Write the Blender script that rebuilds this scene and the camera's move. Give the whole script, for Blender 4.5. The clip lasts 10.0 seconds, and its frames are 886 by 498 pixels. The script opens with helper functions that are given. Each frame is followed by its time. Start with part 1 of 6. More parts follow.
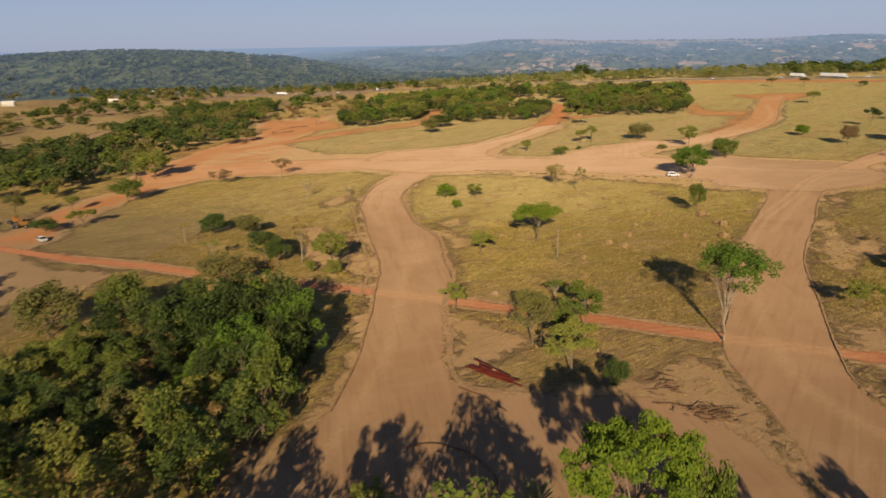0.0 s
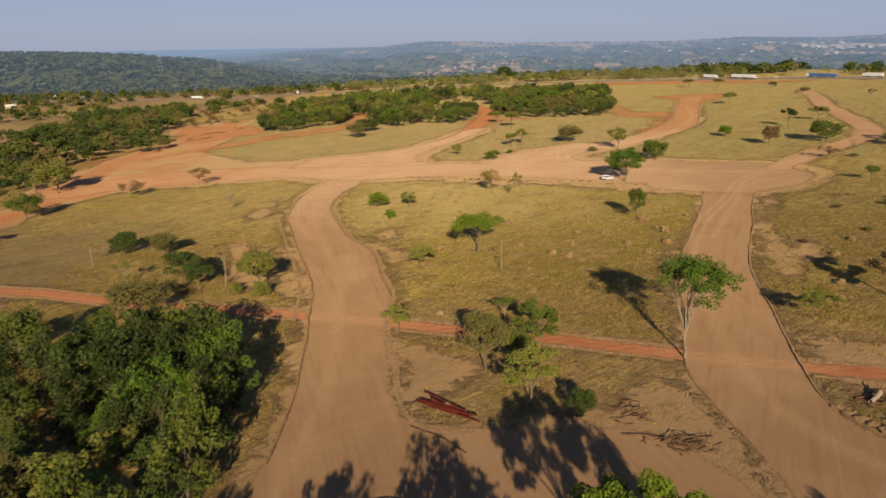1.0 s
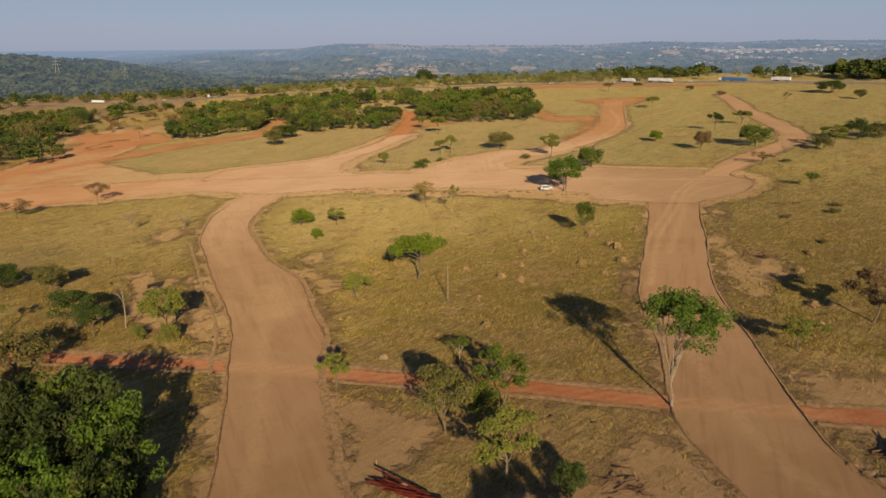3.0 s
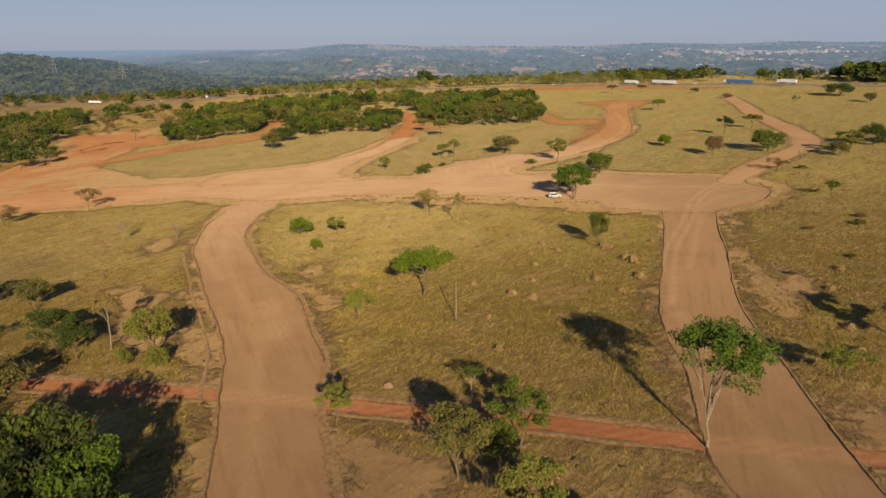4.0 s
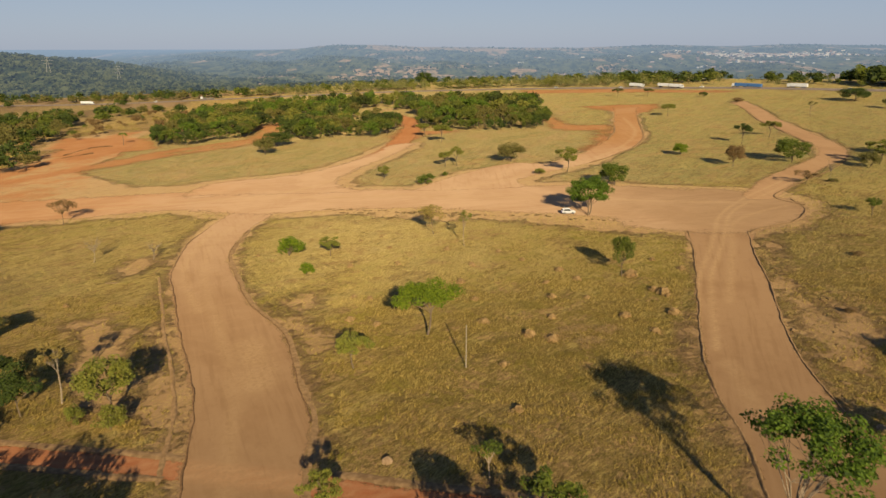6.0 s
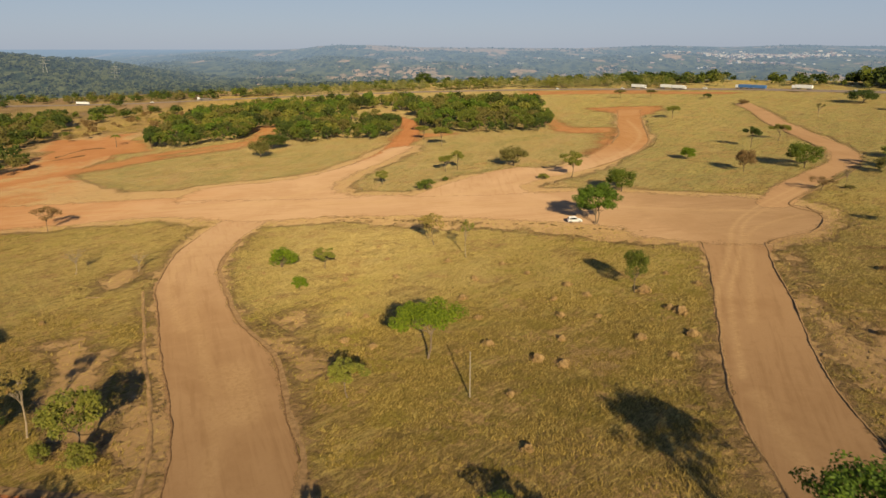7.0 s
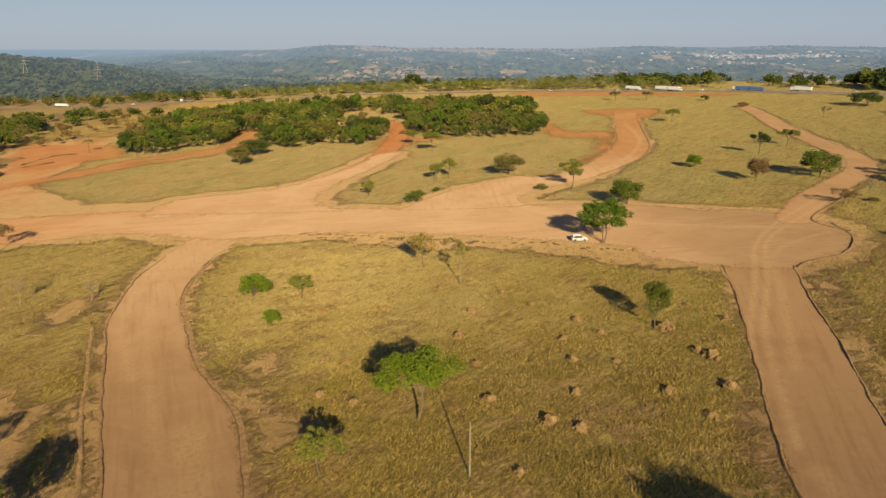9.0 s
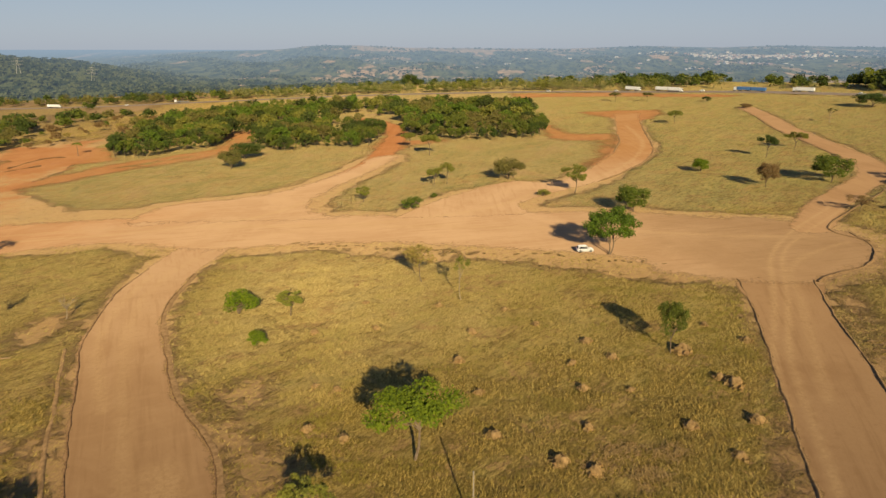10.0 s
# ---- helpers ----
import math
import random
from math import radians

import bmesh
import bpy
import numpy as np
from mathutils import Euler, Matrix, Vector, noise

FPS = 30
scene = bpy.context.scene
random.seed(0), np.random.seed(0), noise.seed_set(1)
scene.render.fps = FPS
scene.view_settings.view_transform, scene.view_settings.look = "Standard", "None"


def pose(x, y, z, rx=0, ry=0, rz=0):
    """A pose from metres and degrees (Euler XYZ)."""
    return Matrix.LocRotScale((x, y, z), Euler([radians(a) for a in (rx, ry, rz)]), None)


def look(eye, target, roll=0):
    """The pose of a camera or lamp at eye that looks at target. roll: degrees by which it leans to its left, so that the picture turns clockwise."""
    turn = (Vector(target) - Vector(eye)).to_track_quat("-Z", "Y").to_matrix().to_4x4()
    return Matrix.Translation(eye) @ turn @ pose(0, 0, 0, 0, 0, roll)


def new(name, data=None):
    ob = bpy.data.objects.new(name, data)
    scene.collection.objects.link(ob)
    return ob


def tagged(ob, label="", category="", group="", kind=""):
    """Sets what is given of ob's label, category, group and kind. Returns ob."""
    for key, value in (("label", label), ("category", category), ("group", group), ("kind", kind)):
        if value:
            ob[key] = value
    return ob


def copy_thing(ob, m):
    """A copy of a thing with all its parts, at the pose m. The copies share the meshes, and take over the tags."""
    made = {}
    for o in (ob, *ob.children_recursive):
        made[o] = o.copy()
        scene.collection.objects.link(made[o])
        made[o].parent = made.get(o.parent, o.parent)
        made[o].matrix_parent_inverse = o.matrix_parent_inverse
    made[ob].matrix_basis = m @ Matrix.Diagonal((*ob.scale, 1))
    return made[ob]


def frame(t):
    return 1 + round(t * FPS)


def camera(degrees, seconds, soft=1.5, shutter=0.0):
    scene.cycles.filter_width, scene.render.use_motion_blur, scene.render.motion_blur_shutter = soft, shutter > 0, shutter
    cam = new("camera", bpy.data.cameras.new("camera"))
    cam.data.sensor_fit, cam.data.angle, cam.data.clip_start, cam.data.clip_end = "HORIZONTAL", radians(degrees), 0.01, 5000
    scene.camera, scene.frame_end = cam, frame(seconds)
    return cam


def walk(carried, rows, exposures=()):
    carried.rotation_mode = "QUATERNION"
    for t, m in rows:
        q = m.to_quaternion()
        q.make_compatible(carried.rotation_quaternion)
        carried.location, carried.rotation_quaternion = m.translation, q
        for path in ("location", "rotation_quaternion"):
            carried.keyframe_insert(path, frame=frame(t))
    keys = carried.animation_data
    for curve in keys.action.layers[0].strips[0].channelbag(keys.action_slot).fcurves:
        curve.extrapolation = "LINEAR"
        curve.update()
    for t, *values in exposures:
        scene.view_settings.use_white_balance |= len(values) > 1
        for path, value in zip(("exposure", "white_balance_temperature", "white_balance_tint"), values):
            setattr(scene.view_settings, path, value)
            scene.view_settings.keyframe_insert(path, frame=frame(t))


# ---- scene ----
cam = camera(65.1, 10.0, 1.5, 0.5)
METRES, EYE, TILT, LEAN, TURN = 99.4, 50.0, -0.95, -2.85, 15.0
ROWS = [
    (0.0, 0.0, 0.0, 0.0, -1.09, -15.77, 3.85),
    (0.5, -0.0155, 0.0618, 0.0021, -4.71, -15.92, 3.86),
    (1.0, -0.0235, 0.1086, 0.0034, -7.46, -16.04, 3.86),
    (1.5, -0.0289, 0.1557, 0.004, -10.19, -16.15, 3.81),
    (2.0, -0.0323, 0.2036, 0.0042, -12.72, -16.25, 3.72),
    (2.5, -0.0337, 0.2519, 0.0049, -14.03, -16.29, 3.62),
    (3.0, -0.0333, 0.3012, 0.0057, -14.15, -16.26, 3.51),
    (4.5, -0.0199, 0.4475, 0.0121, -14.22, -16.19, 3.27),
    (5.0, -0.0122, 0.4963, 0.0135, -14.25, -16.17, 3.21),
    (5.5, -0.0037, 0.5453, 0.0145, -14.27, -16.16, 3.14),
    (7.0, 0.0263, 0.6918, 0.0168, -14.34, -16.13, 3.0),
    (7.5, 0.0371, 0.7403, 0.0177, -14.41, -16.12, 2.97),
    (8.0, 0.0485, 0.7889, 0.0183, -14.6, -16.13, 2.96),
    (8.5, 0.06, 0.8375, 0.0188, -14.92, -16.15, 2.95),
    (9.0, 0.0719, 0.8864, 0.0189, -15.2, -16.15, 2.96),
    (9.5, 0.0838, 0.935, 0.0197, -15.38, -16.16, 2.96),
    (10.0, 0.0958, 0.9835, 0.0206, -15.43, -16.16, 2.97),
]
walk(cam, [(t, pose(0, 0, EYE, TILT, LEAN, TURN) @ pose(METRES * x, METRES * y, METRES * z, 90 + pitch, roll, yaw)) for t, x, y, z, yaw, pitch, roll in ROWS],
     exposures=[(0, 0.19, 6050, 15), (2.5, 0.01, 6150, 15), (5.5, 0.20, 6380, 10), (10, 0.28, 6640, 7)])

# ---- light ----
SUN_UP, SUN_X, SUN_Y = 20.5, 0.18, -0.98          # low sun behind the camera, a little to the east
world = bpy.data.worlds.new("sky")
scene.world = world
world.use_nodes = True
wn = world.node_tree.nodes
sky = wn.new("ShaderNodeTexSky")
sky.sky_type = "NISHITA"
sky.sun_disc = False
sky.sun_elevation = radians(SUN_UP)
sky.sun_rotation = math.atan2(SUN_X, SUN_Y)
sky.altitude = 700
sky.air_density, sky.dust_density, sky.ozone_density = 1.0, 0.6, 2.0
wn["Background"].inputs["Strength"].default_value = 0.1
wl = world.node_tree.links
way = wn.new("ShaderNodeTexCoord")
split = wn.new("ShaderNodeSeparateXYZ")
wl.new(way.outputs["Generated"], split.inputs[0])
height = wn.new("ShaderNodeMapRange")
height.interpolation_type = "SMOOTHSTEP"
for k, v in zip(height.inputs[1:5], (0.0, 0.45, 0.0, 1.0)):
    k.default_value = v
wl.new(split.outputs["Z"], height.inputs[0])
air_tone = wn.new("ShaderNodeMix")
air_tone.data_type = "RGBA"
air_tone.inputs[6].default_value = (2.62, 3.08, 4.15, 1)     # pale dusty blue low in the sky
air_tone.inputs[7].default_value = (0.7, 1.05, 1.9, 1)      # deeper blue overhead
wl.new(height.outputs[0], air_tone.inputs[0])
dust = wn.new("ShaderNodeMix")
dust.data_type = "RGBA"
dust.inputs[0].default_value = 0.85
wl.new(sky.outputs[0], dust.inputs[6])
wl.new(air_tone.outputs[2], dust.inputs[7])
wl.new(dust.outputs[2], wn["Background"].inputs["Color"])
sun = new("sun", bpy.data.lights.new("sun", "SUN"))
sun.data.energy, sun.data.angle, sun.data.color = 5.0, radians(0.6), (1.0, 0.79, 0.47)
sun.matrix_world = look((SUN_X * 300, SUN_Y * 300, 300 * math.tan(radians(SUN_UP))), (0, 0, 0))


# ---- materials ----
class Mat:
    """A node material, built by short calls."""

    def __init__(self, name):
        self.m = bpy.data.materials.new(name)
        self.m.use_nodes = True
        self.t = self.m.node_tree
        self.bsdf = self.t.nodes["Principled BSDF"]
        self.out = self.t.nodes["Material Output"]
        self.bsdf.inputs["Roughness"].default_value = 0.9
        self.bsdf.inputs["Specular IOR Level"].default_value = 0.1
        self.bsdf.inputs["Diffuse Roughness"].default_value = 1.0
        self.coord = self.t.nodes.new("ShaderNodeTexCoord").outputs["Object"]

    def put(self, sock, v):
        if isinstance(v, bpy.types.NodeSocket):
            self.t.links.new(v, sock)
        elif isinstance(v, tuple) and len(v) == 3 and sock.type == "RGBA":
            sock.default_value = (*v, 1)
        else:
            sock.default_value = v

    def noise(self, scale, detail=4.0, rough=0.55, stretch=None, warp=0.0):
        n = self.t.nodes.new("ShaderNodeTexNoise")
        n.inputs["Scale"].default_value, n.inputs["Detail"].default_value, n.inputs["Roughness"].default_value = scale, detail, rough
        n.inputs["Distortion"].default_value = warp
        src = self.coord
        if stretch:
            mp = self.t.nodes.new("ShaderNodeMapping")
            mp.inputs["Rotation"].default_value[2] = stretch[3] if len(stretch) > 3 else 0
            self.put(mp.inputs["Vector"], src)
            mq = self.t.nodes.new("ShaderNodeMapping")
            mq.inputs["Scale"].default_value = stretch[:3]
            self.put(mq.inputs["Vector"], mp.outputs[0])
            src = mq.outputs[0]
        self.put(n.inputs["Vector"], src)
        return n.outputs["Fac"]

    def calc(self, op, a, b=0.0, c=0.0):
        n = self.t.nodes.new("ShaderNodeMath")
        n.operation = op
        for s, v in zip(n.inputs, (a, b, c)):
            self.put(s, v)
        return n.outputs[0]

    def step(self, v, lo, hi, a=0.0, b=1.0):
        n = self.t.nodes.new("ShaderNodeMapRange")
        n.interpolation_type = "SMOOTHSTEP"
        for s, x in zip(n.inputs, (v, lo, hi, a, b)):
            self.put(s, x)
        return n.outputs[0]

    def mix(self, f, a, b):
        n = self.t.nodes.new("ShaderNodeMix")
        n.data_type = "RGBA"
        self.put(n.inputs[0], f), self.put(n.inputs[6], a), self.put(n.inputs[7], b)
        return n.outputs[2]

    def attr(self, name):
        n = self.t.nodes.new("ShaderNodeAttribute")
        n.attribute_name = name
        return n.outputs["Fac"]

    def island(self):
        return self.t.nodes.new("ShaderNodeNewGeometry").outputs["Random Per Island"]

    def own(self):
        return self.t.nodes.new("ShaderNodeObjectInfo").outputs["Random"]

    def colour(self, c):
        self.put(self.bsdf.inputs["Base Color"], c)
        return self

    def rough(self, v):
        self.put(self.bsdf.inputs["Roughness"], v)
        return self

    def bump(self, h, strength=0.5, dist=0.1):
        n = self.t.nodes.new("ShaderNodeBump")
        n.inputs["Strength"].default_value, n.inputs["Distance"].default_value = strength, dist
        self.put(n.inputs["Height"], h)
        self.put(self.bsdf.inputs["Normal"], n.outputs[0])
        return self


def soil(m, light, dark, deep, along=0.0):
    """Graded earth: broad patches, streaks along the drive, fine grain."""
    broad = m.noise(0.035, 6, 0.65, None, 0.8)
    streak = m.noise(0.75, 5, 0.65, (1.0, 0.06, 1.0, along), 0.3)
    cross = m.noise(0.5, 4, 0.6, (0.08, 1.0, 1.0, along), 0.6)
    fine = m.noise(2.5, 6, 0.75)
    grit = m.noise(0.5, 6, 0.75)
    c = m.mix(m.step(broad, 0.40, 0.60), light, dark)
    c = m.mix(m.calc("MULTIPLY", m.step(streak, 0.50, 0.64), 0.45), c, deep)
    c = m.mix(m.calc("MULTIPLY", m.step(cross, 0.54, 0.66), 0.3), c, light)
    c = m.mix(m.calc("MULTIPLY", m.step(grit, 0.55, 0.66), 0.35), c, deep)
    return m.mix(m.calc("MULTIPLY", m.step(fine, 0.45, 0.6), 0.4), c, dark)


SAND_TONES = (0.410, 0.274, 0.166), (0.355, 0.227, 0.132), (0.290, 0.172, 0.093)
TAN, TAN_DARK, TAN_DEEP = (0.264, 0.166, 0.091), (0.231, 0.140, 0.074), (0.189, 0.110, 0.055)
ORANGE, ORANGE_DARK, ORANGE_DEEP = (0.335, 0.160, 0.068), (0.295, 0.125, 0.048), (0.245, 0.088, 0.032)


def ground_material():
    """Dry savanna grass: straw, olive and brown sweeps of bent stalks, bald earth between them."""
    m = Mat("dry_grass_ground")
    mid, clump = m.noise(0.06, 6, 0.65, None, 0.4), m.noise(0.4, 6, 0.72, None, 0.8)
    patch, sweep = m.noise(0.085, 6, 0.7, None, 0.9), m.noise(0.3, 6, 0.72, (1.0, 0.2, 1.0, 0.7), 0.5)
    fine, blade = m.noise(1.6, 7, 0.8), m.noise(1.5, 6, 0.75, (1.0, 0.2, 1.0, 0.75), 0.5)
    grit = m.noise(4.5, 4, 0.75, (1.0, 0.4, 1.0, 0.6), 0.4)

    def lay(c, v, lo, hi, k, tone):
        return m.mix(m.step(v, lo, hi, 0.0, k), c, tone)

    lush = m.calc("ADD", m.attr("lush"), m.calc("MULTIPLY", m.calc("SUBTRACT", mid, 0.5), 2.4))
    c = m.mix(m.step(lush, 0.1, 0.75), (0.390, 0.260, 0.096), (0.305, 0.228, 0.046))
    c = lay(c, lush, 0.7, 1.2, 1.0, (0.325, 0.310, 0.105))
    c = m.mix(m.calc("MULTIPLY", m.attr("straw"), m.step(mid, 0.35, 0.6, 0.35, 0.95)), c, (0.441, 0.320, 0.107))
    dry = m.noise(0.13, 6, 0.68, (1.0, 0.6, 1.0, 0.7), 0.8)
    c = lay(c, dry, 0.50, 0.58, 0.80, (0.263, 0.165, 0.065))
    c = lay(c, dry, 0.47, 0.38, 0.70, (0.226, 0.205, 0.039))
    c = lay(c, sweep, 0.52, 0.60, 0.65, (0.205, 0.145, 0.045))
    c = lay(c, sweep, 0.47, 0.39, 0.65, (0.493, 0.380, 0.129))
    c = lay(c, clump, 0.53, 0.61, 0.58, (0.168, 0.125, 0.029))
    c = lay(c, clump, 0.45, 0.38, 0.50, (0.452, 0.330, 0.103))
    # brown-green grass tone, with the lots' dimness put into the colour
    c = m.mix(m.calc("MULTIPLY", m.attr("darkened"), m.step(m.calc("ADD", patch, clump), 0.85, 1.12, 0.35, 0.9)), c, (0.172, 0.124, 0.042))
    c = m.mix(m.calc("MULTIPLY", m.attr("paler"), m.step(m.calc("ADD", dry, clump), 0.88, 1.12, 0.8, 0.3)), c, (0.560, 0.430, 0.190))
    c = m.mix(m.calc("MULTIPLY", m.attr("meadow"), m.step(dry, 0.40, 0.60, 0.75, 0.45)), c, (0.400, 0.325, 0.165))
    worn_patch = m.noise(0.05, 6, 0.68, (1.0, 0.6, 1.0, 0.3), 0.8)
    c = m.mix(m.calc("MULTIPLY", m.attr("meadow"), m.step(worn_patch, 0.52, 0.60, 0.0, 0.60)), c, (0.245, 0.225, 0.085))
    c = m.mix(m.calc("MULTIPLY", m.attr("meadow"), m.step(worn_patch, 0.46, 0.39, 0.0, 0.75)), c, (0.430, 0.285, 0.150))
    c = m.mix(m.calc("MULTIPLY", m.attr("tawny"), m.step(fine, 0.38, 0.62, 0.95, 0.45)), c, (0.330, 0.208, 0.105))
    bald = m.step(m.calc("ADD", m.calc("MULTIPLY", patch, 0.6), m.calc("MULTIPLY", clump, 0.5)), 0.578, 0.622)
    c = m.mix(m.calc("MULTIPLY", bald, m.step(fine, 0.62, 0.45, 0.40, 0.95)), c, (0.404, 0.255, 0.116))
    c = lay(c, blade, 0.53, 0.60, 0.62, (0.116, 0.092, 0.019))
    c = lay(c, blade, 0.46, 0.40, 0.60, (0.525, 0.400, 0.129))
    c = lay(c, grit, 0.53, 0.60, 0.52, (0.100, 0.080, 0.017))
    c = lay(c, grit, 0.47, 0.40, 0.45, (0.504, 0.375, 0.112))
    tan = m.mix(m.attr("sandy"), soil(m, (0.305, 0.196, 0.104), (0.265, 0.165, 0.085), (0.215, 0.128, 0.06)), (0.365, 0.240, 0.128))
    tan = m.mix(m.attr("west"), tan, m.mix(m.step(fine, 0.42, 0.58), (0.225, 0.150, 0.088), (0.155, 0.102, 0.058)))
    tan = lay(tan, clump, 0.56, 0.62, 0.55, (0.165, 0.110, 0.055))
    tan = lay(tan, blade, 0.56, 0.62, 0.50, (0.185, 0.130, 0.060))
    c = m.mix(m.calc("MULTIPLY", m.attr("west"), m.step(fine, 0.4, 0.6, 0.35, 0.85)), c, (0.185, 0.140, 0.078))
    ragged = m.calc("ADD", m.calc("MULTIPLY", m.calc("SUBTRACT", mid, 0.5), 16.0), m.calc("MULTIPLY", m.calc("SUBTRACT", clump, 0.5), 11.0))
    naked, turned = m.step(m.calc("ADD", m.attr("bare"), ragged), 2.0, -2.0), m.step(m.calc("ADD", m.attr("dug"), m.calc("MULTIPLY", ragged, 1.5)), 4.5, -4.5, 0.0, 0.85)
    c = m.mix(m.calc("MULTIPLY", naked, m.step(fine, 0.62, 0.46, 0.40, 0.95)), c, tan)
    c = m.mix(turned, c, soil(m, ORANGE, ORANGE_DARK, ORANGE_DEEP))
    relief = m.calc("ADD", m.calc("MULTIPLY", m.calc("ADD", fine, grit), 0.6), m.calc("ADD", blade, clump))
    m.colour(c).bump(m.calc("MULTIPLY", relief, m.calc("SUBTRACT", 1.0, m.calc("MULTIPLY", m.calc("MAXIMUM", naked, turned), 0.75))), 1.0, 0.5)
    return m.m


def road_material(name, light, dark, deep, along=0.0, sandy_from=None, ragged=1.0, brown_from=None):
    """sandy_from: the stretch of y over which the soil turns to the avenue's sandy earth. brown_from: the stretch of x over which it turns to brown earth, as it turns to orange in the west. ragged: how far the edge wanders, in metres."""
    m = Mat(name)
    c = soil(m, light, dark, deep, along)
    tracks = m.noise(0.8, 4, 0.6, (1.0, 0.03, 1.0, along), 0.4)
    c = m.mix(m.calc("MULTIPLY", m.step(tracks, 0.53, 0.63), 0.5), c, light)
    if sandy_from:
        xyz = m.t.nodes.new("ShaderNodeSeparateXYZ")
        m.put(xyz.inputs[0], m.coord)
        north = m.calc("ADD", xyz.outputs["Y"], m.calc("MULTIPLY", m.calc("SUBTRACT", m.noise(0.12, 5, 0.7), 0.5), 40.0))
        c = m.mix(m.step(north, *sandy_from), c, soil(m, *SAND_TONES, along))
    if brown_from:
        xyz = m.t.nodes.new("ShaderNodeSeparateXYZ")
        m.put(xyz.inputs[0], m.coord)
        east = m.calc("ADD", xyz.outputs["X"], m.calc("MULTIPLY", m.calc("SUBTRACT", m.noise(0.1, 5, 0.7), 0.5), 50.0))
        c = m.mix(m.step(east, *brown_from), c, soil(m, (0.288, 0.187, 0.106), (0.252, 0.159, 0.087), (0.207, 0.125, 0.066), along))
        west = m.calc("ADD", xyz.outputs["X"], m.calc("MULTIPLY", m.calc("SUBTRACT", m.noise(0.05, 5, 0.7), 0.5), 90.0))
        c = m.mix(m.step(west, -75, -190, 0.0, 0.85), c, soil(m, (0.365, 0.200, 0.094), (0.325, 0.163, 0.070), (0.265, 0.115, 0.045), along))
    crumbs, wander = m.noise(1.3, 6, 0.8), m.noise(0.22, 5, 0.7)
    c = m.mix(m.calc("MULTIPLY", m.attr("trace"), m.step(crumbs, 0.35, 0.6, 0.1, 0.4)), c, (0.34, 0.17, 0.085))
    c = m.mix(m.calc("MULTIPLY", m.attr("worn"), m.calc("MULTIPLY", m.step(crumbs, 0.36, 0.58, 0.15, 0.75), m.step(wander, 0.36, 0.56, 0.6, 1.2))), c, (0.40, 0.275, 0.148))
    m.colour(c).bump(m.calc("ADD", m.noise(1.6, 5, 0.65), tracks), 0.35, 0.08)
    out = m.calc("ADD", m.attr("edge"), m.calc("MULTIPLY", m.calc("SUBTRACT", m.calc("ADD", crumbs, wander), 1.0), 4.5 * ragged))
    gone, mx = m.t.nodes.new("ShaderNodeBsdfTransparent"), m.t.nodes.new("ShaderNodeMixShader")
    m.put(mx.inputs[0], m.step(out, -0.35 * ragged, 0.35 * ragged))
    m.t.links.new(m.bsdf.outputs[0], mx.inputs[1]), m.t.links.new(gone.outputs[0], mx.inputs[2])
    m.t.links.new(mx.outputs[0], m.out.inputs["Surface"])
    return m.m


def leaf_material(name, low, high, dry=(0.16, 0.13, 0.04), dryness=0.1, clear=0.22):
    m = Mat(name)
    f = m.calc("ADD", m.calc("MULTIPLY", m.island(), 0.6), m.calc("MULTIPLY", m.noise(0.5, 3), 0.4))
    c = m.mix(m.step(f, 0.15, 0.8), low, high)
    c = m.mix(m.step(m.noise(0.9, 2), 0.72 - dryness, 0.8 - dryness * 0.5), c, dry)
    c = m.mix(m.calc("MULTIPLY", m.own(), 0.2), c, dry)
    m.colour(c).rough(0.6)
    m.bsdf.inputs["Specular IOR Level"].default_value = 0.25
    tr = m.t.nodes.new("ShaderNodeBsdfTranslucent")
    m.put(tr.inputs["Color"], c)
    mx = m.t.nodes.new("ShaderNodeMixShader")
    mx.inputs[0].default_value = clear
    m.t.links.new(m.bsdf.outputs[0], mx.inputs[1]), m.t.links.new(tr.outputs[0], mx.inputs[2])
    m.t.links.new(mx.outputs[0], m.out.inputs["Surface"])
    return m.m


def plain(name, a, b, scale=1.0, rough=0.8, metal=0.0, bump=0.3, dist=0.05):
    m = Mat(name)
    n = m.noise(scale, 5, 0.6)
    m.colour(m.mix(m.step(n, 0.35, 0.65), a, b)).rough(rough)
    m.bsdf.inputs["Metallic"].default_value = metal
    if bump:
        m.bump(n, bump, dist)
    return m.m


def haze_glow(m, colour, strength):
    """Distant backdrop: its surface mixed with a blue-grey glow painted in as haze."""
    haze = m.t.nodes.new("ShaderNodeEmission")
    haze.inputs["Color"].default_value = (*colour, 1)
    haze.inputs["Strength"].default_value = strength
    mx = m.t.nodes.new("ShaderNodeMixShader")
    m.put(mx.inputs[0], m.attr("haze"))
    m.t.links.new(m.bsdf.outputs[0], mx.inputs[1]), m.t.links.new(haze.outputs[0], mx.inputs[2])
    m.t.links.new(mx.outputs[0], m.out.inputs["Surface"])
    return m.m


